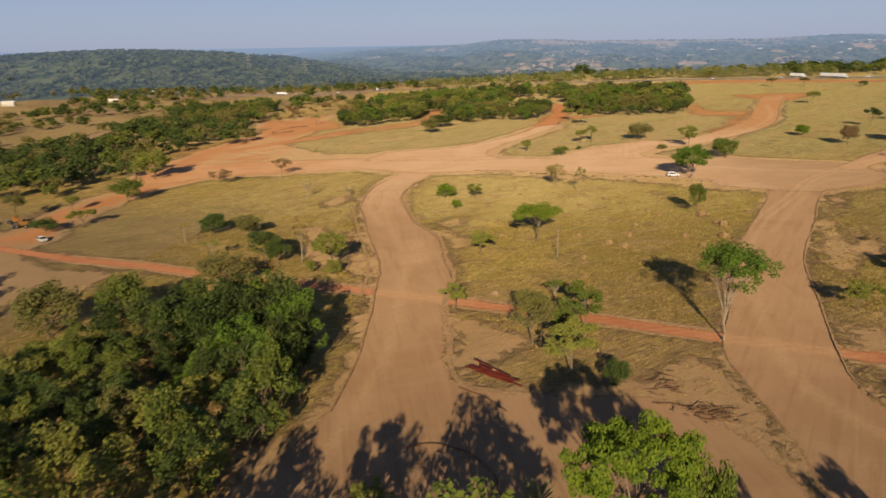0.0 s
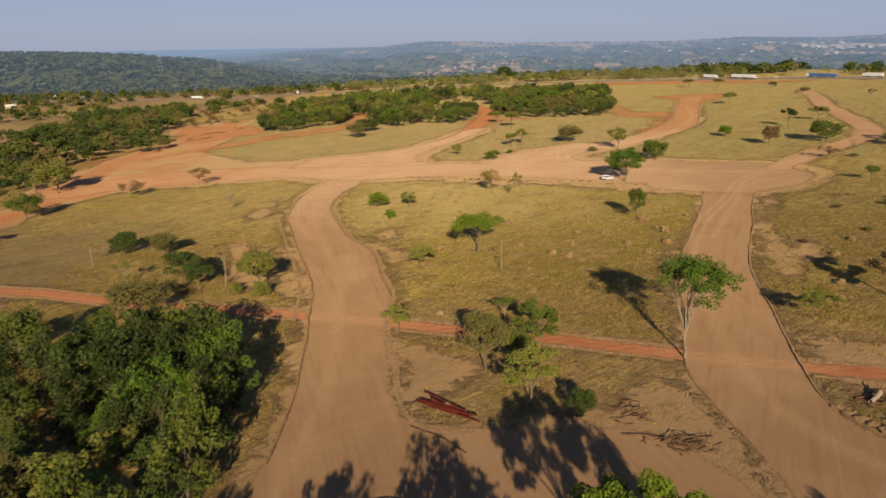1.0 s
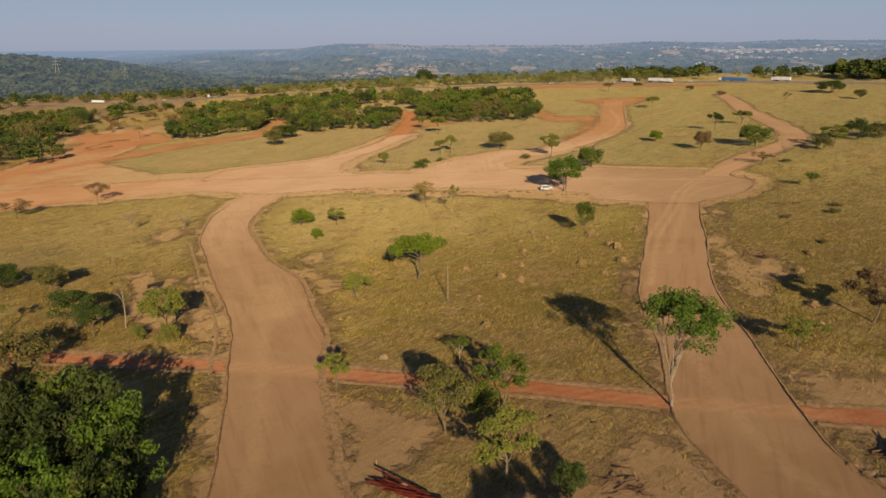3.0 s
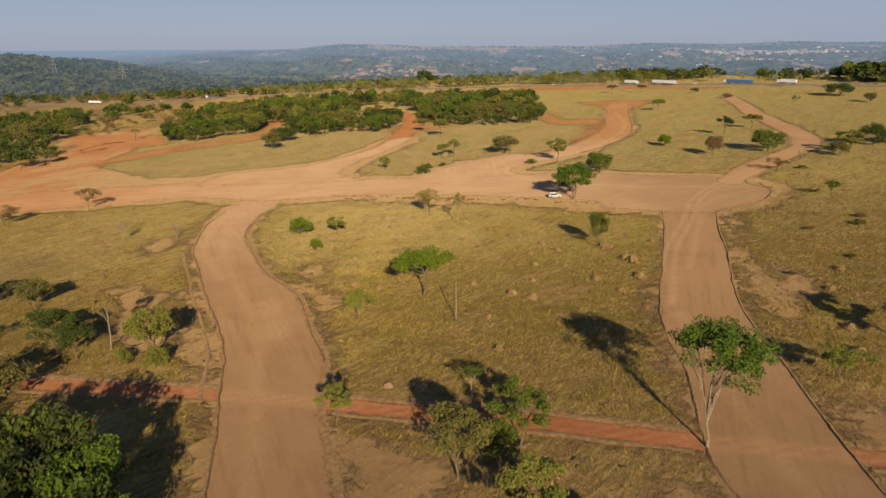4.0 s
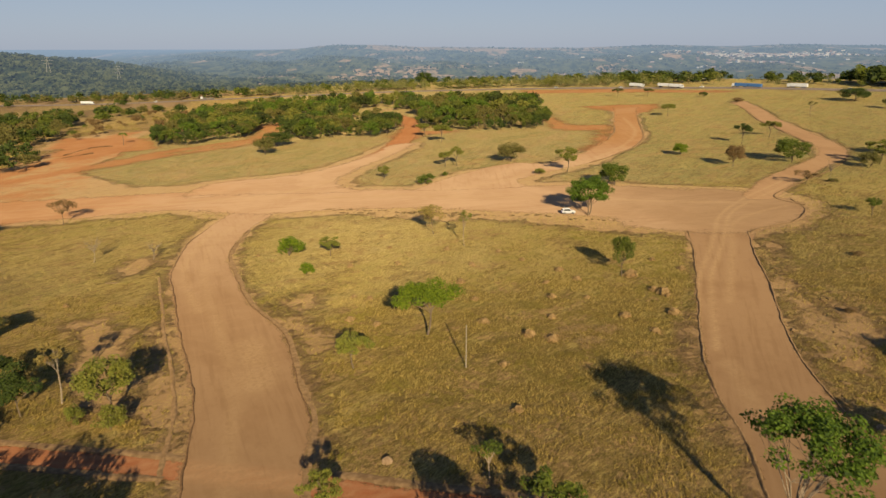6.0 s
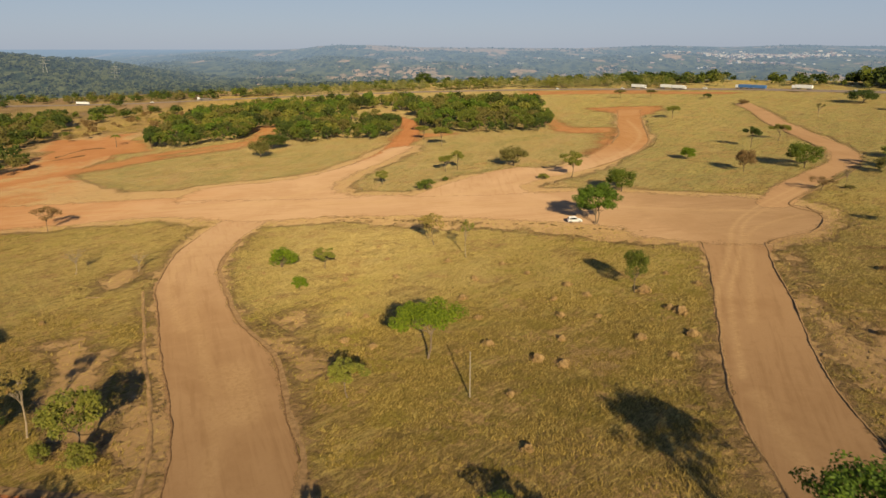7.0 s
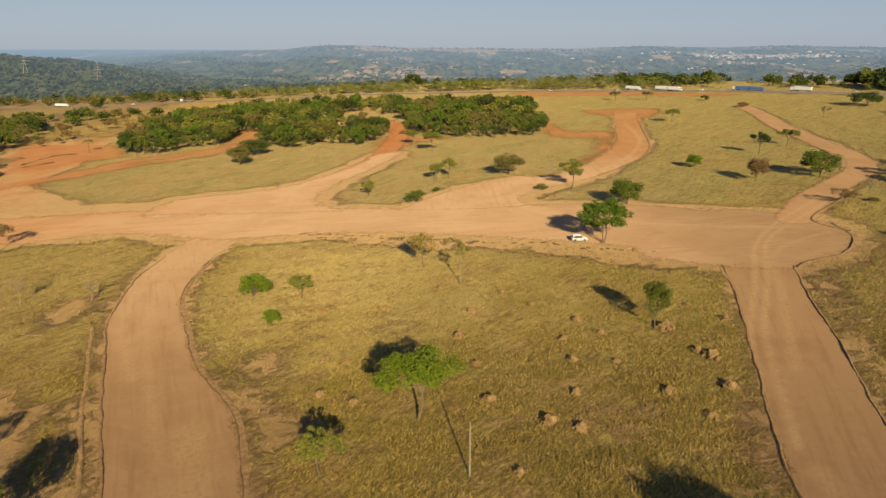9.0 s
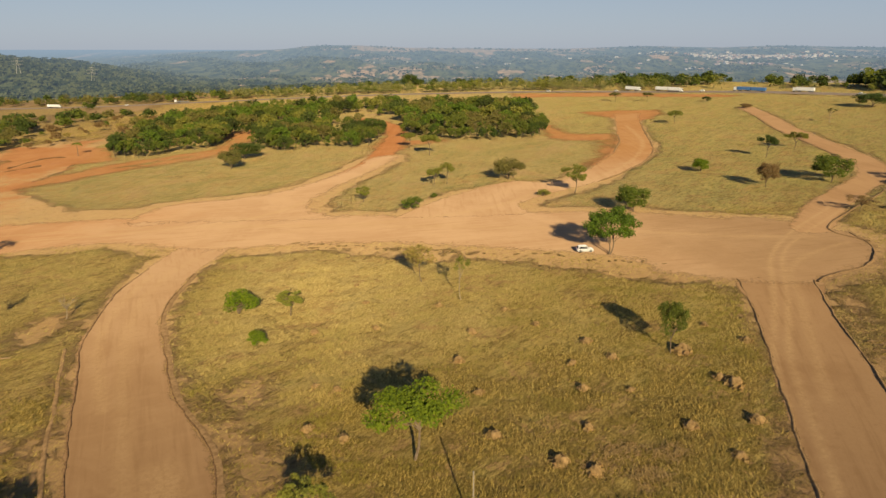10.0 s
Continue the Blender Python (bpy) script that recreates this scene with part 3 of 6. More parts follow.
TRACES = [[(-54, 136.2), (-42, 133.5), (-28, 130)], [(17, 117.2), (28, 114.4), (40, 111.3)]]


def earth_sheet(name, distance, box, lift, material, label, margin, step=1.0):
    """A road surface: a fine net on the slope, as far as margin past the road's edge, where its crumbling rim ends."""
    X, Y = np.meshgrid(np.arange(box[0], box[1] + step, step), np.arange(box[2], box[3] + step, step))
    D = distance(X, Y)
    gy, gx = np.gradient(D, step)
    idx = np.arange(D.size).reshape(D.shape)
    quads = np.stack([idx[:-1, :-1], idx[:-1, 1:], idx[1:, 1:], idx[1:, :-1]], -1).reshape(-1, 4)
    quads = quads[(D.ravel()[quads] < margin).sum(1) >= 1]
    used, inv = np.unique(quads, return_inverse=True)
    d = D.ravel()[used]
    over = np.clip(d - margin, 0, 1.5 * step)
    x, y = X.ravel()[used] - gx.ravel()[used] * over, Y.ravel()[used] - gy.ravel()[used] * over
    me = mesh(name, np.column_stack([x, y, terrain(x, y) + lift]), inv.reshape(-1, 4), material)
    worn, trace = np.zeros(len(x)), np.zeros(len(x))
    for pts, w, k in RUTS:
        worn = np.maximum(worn, k * soft(line_distance(x, y, smooth(pts, 4)), w * 1.1, w * 0.2))
    for pts in TRACES:
        trace = np.maximum(trace, soft(line_distance(x, y, pts), 2.8, 1.2))
    for key, val in (("edge", np.minimum(d, margin)), ("worn", worn), ("trace", trace)):
        me.attributes.new(key, "FLOAT", "POINT").data.foreach_set("value", val.astype(np.float32))
    return setting(name, me, label)


def road(name, outline, lift, material, label, margin=1.0, width=None, step=1.0):
    """A road from its closed outline, or from its middle line and width."""
    p = smooth([*outline, outline[0]] if width is None else outline, 2.0)
    pad = (width or 0) / 2 + margin + 3
    box = (p[:, 0].min() - pad, p[:, 0].max() + pad, p[:, 1].min() - pad, p[:, 1].max() + pad)
    if width is None:
        return earth_sheet(name, lambda x, y: area_distance(x, y, p), box, lift, material, label, margin, step)
    return earth_sheet(name, lambda x, y: line_distance(x, y, p) - width / 2, box, lift, material, label, margin, step)


def earth_strip(name, line, width, lift, material, label):
    p = smooth(line, 2.5)
    d = np.gradient(p, axis=0)
    d /= np.linalg.norm(d, axis=1)[:, None]
    nrm = np.stack([-d[:, 1], d[:, 0]], 1)
    V = []
    for u in (-0.5, -0.17, 0.17, 0.5):
        q = p + nrm * width * u
        V.append(np.column_stack([q, terrain(q[:, 0], q[:, 1]) + lift]))
    n = len(p)
    F = [[j * n + i, (j + 1) * n + i, (j + 1) * n + i + 1, j * n + i + 1][::-1] for j in range(3) for i in range(n - 1)]
    return setting(name, mesh(name, np.concatenate(V), F, material), label)


ROAD_TEXT = "graded bare tan earth road between grass lots"
road("road_west", ROAD_WEST, 0.012, ROAD, ROAD_TEXT)
road("road_east", ROAD_EAST, 0.016, ROAD_2, ROAD_TEXT)
road("road_avenue", AVENUE, 0.02, SANDY, "wide graded earth avenue with wheel marks", 4.0)
ORANGE_ROAD = road_material("orange_earth", ORANGE, ORANGE_DARK, ORANGE_DEEP, 0.0, (430, 375), 2.0)
road("road_north_lane", LANE_NORTH[0], 0.024, ORANGE_ROAD, "orange earth lane into the woods", 3.0, LANE_NORTH[1])
road("road_north_fan", FAN, 0.028, SANDY, "sandy fan of earth where the lane leaves the avenue", 3.0)
OCHRE = road_material("ochre_earth", (0.335, 0.192, 0.089), (0.30, 0.155, 0.063), (0.25, 0.11, 0.042), 0.0, (430, 345), 1.3)
road("road_east_lane", LANE_EAST, 0.032, OCHRE, "curved earth lane across the meadow", 2.5)
FAR_TAN = road_material("pale_tan_earth", *(tuple(v * 1.25 for v in t) for t in (TAN, TAN_DARK, TAN_DEEP)), 0.0, None, 1.3)
road("road_far_lane", LANE_FAR[0], 0.036, FAR_TAN, "graded earth lane towards the highway", 2.0, LANE_FAR[1])
road("road_red_track", TRACK_LINE, 0.006, TRACK, "narrow red earth track crossing the lots", 1.0, 4.0)
ASPHALT = plain("dusty_worn_asphalt", (0.15, 0.125, 0.11), (0.22, 0.175, 0.15), 0.3, 0.9)
earth_strip("road_highway", HIGHWAY, 22, 0.25, ASPHALT, "grey asphalt highway on the plateau's edge")


def berm(line, height=0.35, width=1.1, seed=0, earth=None):
    """A low ridge of turned earth left along a road's edge."""
    p = smooth(line, 0.9)
    rnd = np.random.RandomState(seed)
    d = np.gradient(p, axis=0)
    d /= np.linalg.norm(d, axis=1)[:, None]
    nrm = np.stack([-d[:, 1], d[:, 0]], 1)
    V, n = [], len(p)
    wob = np.convolve(rnd.uniform(-0.5, 0.5, n + 14), np.ones(15) / 7, "valid") + np.convolve(rnd.uniform(-0.35, 0.35, n + 3), np.ones(4) / 4, "valid")
    crest = np.clip(np.convolve(rnd.uniform(-0.6, 2.5, n + 6), np.ones(7) / 7, "valid"), 0.12, 2.2)
    for u, h in ((-0.5, -0.1), (-0.32, 0.75), (-0.12, 1.0), (0.2, 0.55), (0.5, -0.1)):
        q = p + nrm * (width * u * (0.5 + 0.5 * crest) + wob * 0.7 + rnd.uniform(-0.03, 0.03, n))[:, None]
        V.append(np.column_stack([q, terrain(q[:, 0], q[:, 1]) + 0.02 + height * h * (crest * rnd.uniform(0.93, 1.07, n) if h > 0 else 1)]))
    F = [[j * n + i, (j + 1) * n + i, (j + 1) * n + i + 1, j * n + i + 1][::-1] for j in range(4) for i in range(n - 1)]
    tagged(new("earth_berm", mesh("earth_berm", np.concatenate(V), F, earth or BERM, True)), "jagged cut edge of earth beside the road, painted dark as shaded" if earth else "low ridge of turned brown earth along the road edge", "berm", "road edge berms", "structure")


# earth coloured dark to paint in the shade on the cut face
CUT = plain("shade_dark_earth", (0.085, 0.050, 0.027), (0.185, 0.112, 0.060), 1.6, 0.95, 0, 0.8, 0.1)
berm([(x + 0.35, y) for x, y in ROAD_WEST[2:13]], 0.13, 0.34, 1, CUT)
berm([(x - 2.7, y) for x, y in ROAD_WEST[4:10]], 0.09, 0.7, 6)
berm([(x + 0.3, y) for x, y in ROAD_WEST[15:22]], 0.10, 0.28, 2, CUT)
berm([(x + 0.9, y) for x, y in ROAD_WEST[15:28]], 0.045, 1.0, 2)
berm(ROAD_EAST[2:13], 0.18, 0.45, 3)
berm(ROAD_EAST[13:22], 0.17, 0.42, 4)
berm(AVENUE[10:16], 0.26, 0.6, 5)
berm([(44, 353), (53, 363), (62, 376), (73, 393), (84, 418), (90, 441), (95, 465), (102, 497), (110, 532)], 0.3, 0.9, 8)
berm([(66, 420), (77, 452), (83, 480)], 0.3, 0.9, 9)
berm([(134, 348), (146, 371), (154, 407), (166, 474), (180, 527)], 0.3, 0.9, 10)
for seg in (TRACK_LINE[1:6], TRACK_LINE[6:10], TRACK_LINE[10:13]):
    berm([(x - 0.5, y - 2.5) for x, y in seg], 0.13, 1.2, len(seg))
    berm([(x + 0.5, y + 2.6) for x, y in seg], 0.08, 1.4, len(seg) + 20)
# banks below the western wood, their shading put into the earth colour
berm([(-264, 404), (-254.5, 410), (-250, 425), (-245.5, 442)], 0.5, 1.2, 31, CUT)
berm([(-238, 446), (-235, 459), (-228, 467)], 0.4, 1.1, 32, CUT)
berm([(-243, 462), (-243, 494), (-231, 499)], 0.4, 1.1, 33, CUT)
berm([(91, 262), (88, 275), (104, 293), (124, 312), (140, 330)], 0.26, 0.7, 7)


# ---- trees ----
def tube(path, r0, r1, sides=6):
    path = np.asarray(path, float)
    n = len(path)
    d = np.gradient(path, axis=0)
    d /= np.linalg.norm(d, axis=1)[:, None] + 1e-9
    a = np.cross(d, (0.31, 0.17, 0.93) if abs(d[0][2]) < 0.9 else (1, 0, 0))
    a /= np.linalg.norm(a, axis=1)[:, None] + 1e-9
    b = np.cross(d, a)
    r = np.linspace(r0, r1, n)[:, None]
    V = np.concatenate([path + r * (a * math.cos(k * 2 * math.pi / sides) + b * math.sin(k * 2 * math.pi / sides)) for k in range(sides)])
    F = [[k * n + i, ((k + 1) % sides) * n + i, ((k + 1) % sides) * n + i + 1, k * n + i + 1] for k in range(sides) for i in range(n - 1)]
    return V, F


def join(pieces):
    V, F, o = [], [], 0
    for v, f in pieces:
        V.append(np.asarray(v, float))
        F += [[k + o for k in q] for q in f]
        o += len(v)
    return np.concatenate(V), F


def leaves(rnd, centres, radii, count, size, up=0.5):
    """Many small folded leaf sprays, each a bent quad, thick on the outside of every clump."""
    k = rnd.choice(len(centres), count, p=radii ** 2 / np.sum(radii ** 2))
    v = rnd.normal(size=(count, 3))
    v /= np.linalg.norm(v, axis=1)[:, None]
    pos = centres[k] + v * (radii[k] * rnd.uniform(0.35, 1.05, count) ** 0.6)[:, None] * (1, 1, 0.7)
    nrm = v + rnd.normal(size=(count, 3)) * 0.55 + (0, 0, up)
    nrm /= np.linalg.norm(nrm, axis=1)[:, None]
    a = np.cross(nrm, rnd.normal(size=(count, 3)))
    a /= np.linalg.norm(a, axis=1)[:, None]
    b = np.cross(nrm, a)
    s = (size * rnd.uniform(0.55, 1.3, count))[:, None]
    V = np.stack([pos - a * s, pos - b * s * 0.55 + nrm * s * 0.15, pos + a * s, pos + b * s * 0.55 + nrm * s * 0.15], 1).reshape(-1, 3)
    F = np.arange(count * 4).reshape(-1, 4)
    return V, F


def tree_meshes(seed, height, width, base, clumps, clump_size, count, leaf, flat=0.45, trunk=0.02, limbs=7, bark=None, lean=0.05, stems=1, fork_at=0.85, lobes=0.22, sides=7):
    """Trunk with limbs, and a crown of leaf clumps round them. base: height of the lowest leaves as a part of the whole."""
    rnd = np.random.RandomState(seed)
    zc = height * (base + 1) / 2
    hz = height * (1 - base) / 2
    d = rnd.normal(size=(clumps, 3))
    d[:, 2] = d[:, 2] * 0.8 + flat
    d /= np.linalg.norm(d, axis=1)[:, None]
    out = rnd.uniform(0.45, 1.0, clumps) ** 0.6
    lobe = 1 + lobes * np.sin(np.arctan2(d[:, 1], d[:, 0]) * 2 + seed) + lobes * 0.55 * np.sin(np.arctan2(d[:, 1], d[:, 0]) * 5 + seed * 2)
    rad = clump_size * rnd.uniform(0.65, 1.25, clumps)
    C = np.stack([d[:, 0] * out * lobe * (width / 2 - clump_size * 0.7), d[:, 1] * out * lobe * (width / 2 - clump_size * 0.7), zc + d[:, 2] * out * (hz - clump_size * 0.45)], 1)
    pieces = []
    rt = height * trunk
    for s in range(stems):
        off = rnd.uniform(-1, 1, 2) * lean * height * (1.5 if stems > 1 else 1)
        fork = np.array([off[0], off[1], height * max(0.12, base * rnd.uniform(fork_at - 0.1, fork_at + 0.1))])
        foot = np.array([*(rnd.uniform(-1, 1, 2) * rt * 1.5 * (stems > 1)), -0.3])
        mid = (foot + fork) / 2 + np.append(rnd.uniform(-1, 1, 2) * height * 0.02, 0)
        pieces.append(tube([foot, foot * 0.8 + fork * 0.2, mid, fork], rt * 1.25, rt * 0.75, sides))
        own = [c for i, c in enumerate(C) if i % stems == s]
        order = rnd.permutation(len(own))
        for j in order[:limbs]:
            c = own[j]
            path = []
            for u in (0.0, 0.2, 0.4, 0.6, 0.8, 1.0):
                q = fork * 0.98 + (c - fork) * (u ** 1.45, u ** 1.45, u ** 0.85)
                path.append(q + rnd.uniform(-1, 1, 3) * width * 0.016 * (0 < u < 1))
            m = path[3]
            pieces.append(tube(path, rt * 0.5, rt * 0.12, 5 if sides > 4 else 3))
            near = sorted(own, key=lambda q: float(np.sum((q - m) ** 2)))[1:4]
            for q in near:
                pieces.append(tube([m, m * 0.6 + q * 0.4 + rnd.uniform(-1, 1, 3) * 0.025 * width, q], rt * 0.24, rt * 0.06, 4 if sides > 4 else 3))
    tv, tf = join(pieces)
    lv, lf = leaves(rnd, C, rad, count, leaf)
    wide = np.percentile(np.hypot(lv[:, 0], lv[:, 1]), 97) / (width / 2)
    high = np.percentile(lv[:, 2], 99.5) / height
    for v in (tv, lv):
        v[:, :2] /= wide
        v[:, 2] = np.where(v[:, 2] > 0, v[:, 2] / high, v[:, 2])
    return tv, tf, lv, lf, bark or BARK


KINDS = {}


def kind(name, seeds, height, width, **k):
    KINDS[name] = (height, width, [tree_meshes(s, height, width, **k) for s in seeds])


# near trees: fine leaves
kind("grove", (1, 2, 3, 4), 9, 7.5, base=0.04, clumps=30, clump_size=1.0, count=1750, leaf=0.235, trunk=0.014, flat=0.45, limbs=5, lobes=0.28)
kind("fore", (5,), 18, 18, base=0.48, clumps=74, clump_size=1.2, count=13500, leaf=0.26, trunk=0.014, flat=0.6, limbs=12, lobes=0.12)
kind("umbrella", (11, 12), 10, 12, base=0.55, clumps=30, clump_size=1.5, count=5200, leaf=0.22, flat=0.7, trunk=0.017)
kind("tall", (24,), 17, 14, base=0.54, lobes=0.05, clumps=66, clump_size=1.25, count=6800, leaf=0.22, flat=0.8, trunk=0.010, limbs=18, bark=PALE_BARK, lean=0.03, fork_at=0.3)
kind("shade", (15,), 11.7, 14.5, base=0.25, clumps=46, clump_size=1.5, count=7500, leaf=0.27, flat=0.45, trunk=0.016, stems=2, lobes=0.06)
kind("round", (31, 32, 33), 8, 9, base=0.1, clumps=38, clump_size=1.35, count=3600, leaf=0.24, trunk=0.018, lobes=0.1)
kind("open", (41, 42, 43), 9, 8, base=0.35, clumps=26, clump_size=0.95, count=2900, leaf=0.21, trunk=0.016, flat=0.4)
kind("thin", (51, 52), 10, 6, base=0.5, clumps=11, clump_size=0.8, count=700, leaf=0.19, trunk=0.014, flat=0.6, bark=PALE_BARK)
kind("bare", (61, 62, 63), 8, 8, base=0.4, clumps=30, clump_size=0.9, count=1500, leaf=0.19, trunk=0.011, limbs=16, flat=0.3)
kind("leafless", (64, 65), 8, 8, base=0.35, clumps=34, clump_size=0.9, count=160, leaf=0.14, trunk=0.012, limbs=20, flat=0.3, bark=PALE_BARK)
kind("leafy", (44, 45, 46), 9, 8, base=0.28, clumps=38, clump_size=1.1, count=3600, leaf=0.22, trunk=0.017, flat=0.4, lobes=0.14)
kind("bush", (71, 72), 4, 7, base=0.02, clumps=18, clump_size=1.1, count=1700, leaf=0.22, trunk=0.02, stems=3)
# farther trees: fewer, larger sprays
kind("wood", (81, 82, 83, 84), 9, 11, base=0.16, clumps=22, clump_size=1.45, count=900, leaf=0.40, trunk=0.016, limbs=4, flat=0.5, lobes=0.12, sides=4)
kind("far", (91, 92, 93), 10, 9, base=0.0, clumps=12, clump_size=2.4, count=135, leaf=1.25, trunk=0.018, limbs=0, sides=3)
kind("backwood", (85, 86, 87, 88), 9, 12, base=0.15, clumps=15, clump_size=1.9, count=330, leaf=0.78, trunk=0.016, limbs=1, flat=0.5, sides=3)
kind("sapling", (101, 102, 103, 104), 8, 6, base=0.0, clumps=13, clump_size=1.3, count=210, leaf=0.37, trunk=0.016, limbs=0, flat=0.2, sides=3)
FIRST = {}
plant_rnd = random.Random(7)


def plant(k, x, y, h, w, leaf, label, name="tree", group=""):
    """A tree of that kind, height and crown width, as a thing with a trunk and a crown."""
    H, W, sets = KINDS[k]
    i = plant_rnd.randrange(len(sets))
    place, size = pose(x, y, lie_at(x, y), 0, 0, plant_rnd.uniform(0, 360)), Vector((w / W, w / W, h / H))
    if (k, i) in FIRST:
        old = FIRST[k, i].scale
        ob = copy_thing(FIRST[k, i], place @ Matrix.Diagonal((size.x / old.x, size.y / old.y, size.z / old.z, 1)))
        ob.name = name
        crown = [c for c in ob.children if c.name.startswith("crown")][0]
    else:
        tv, tf, lv, lf, bark = sets[i]
        ob = new(name)
        ob.empty_display_size = 0.3
        trunk, crown = new("trunk", mesh("trunk", tv, tf, bark, True)), new("crown", mesh("crown", lv, lf, LEAF["green"]))
        trunk.parent = crown.parent = ob
        ob.matrix_basis = place @ Matrix.Diagonal((*size, 1))
        FIRST[k, i] = ob
    crown.material_slots[0].link = "OBJECT"
    crown.material_slots[0].material = LEAF[leaf]
    tagged(ob, label, "bush" if name in ("bush", "shrub") else "tree", group)
    return ob


def stand(name, rows, label, seed):
    """Many far trees in one mesh. Rows: kind, x, y, height, width, leaf."""
    r = random.Random(seed)
    names = [BARK, *LEAF.values()]
    V, F, M, o = [], [], [], 0
    for k, x, y, h, w, leaf in rows:
        H, W, sets = KINDS[k]
        tv, tf, lv, lf, bark = sets[r.randrange(len(sets))]
        a = r.uniform(0, 6.283)
        spin = np.array([[math.cos(a), -math.sin(a), 0], [math.sin(a), math.cos(a), 0], [0, 0, 1]])
        for v, f, mi in ((tv, tf, 0), (lv, lf, 1 + list(LEAF).index(leaf))):
            V.append((v * (w / W, w / W, h / H)) @ spin.T + (x, y, z_at(x, y)))
            f = np.asarray(f)
            F.append(f + o)
            M.append(np.full(len(f), mi))
            o += len(v)
    me = mesh(name, np.concatenate(V), np.concatenate(F))
    for m in names:
        me.materials.append(m)
    me.polygons.foreach_set("material_index", np.concatenate(M).astype(np.int32))
    return tagged(new(name, me), label, "trees", kind="stuff")


def scatter(outline, spacing, seed, clear=()):
    """Places at uneven steps over an area."""
    r = random.Random(seed)
    xs, ys = [p[0] for p in outline], [p[1] for p in outline]
    gx, gy = np.meshgrid(np.arange(min(xs), max(xs), spacing), np.arange(min(ys), max(ys), spacing * 0.9))
    px = gx.ravel() + np.array([r.uniform(-0.45, 0.45) for _ in gx.ravel()]) * spacing
    py = gy.ravel() + np.array([r.uniform(-0.45, 0.45) for _ in gx.ravel()]) * spacing
    ok = area_distance(px, py, outline) < 0
    for a, b, c in clear:
        ok &= np.hypot(px - a, py - b) > c
    return list(zip(px[ok].tolist(), py[ok].tolist()))


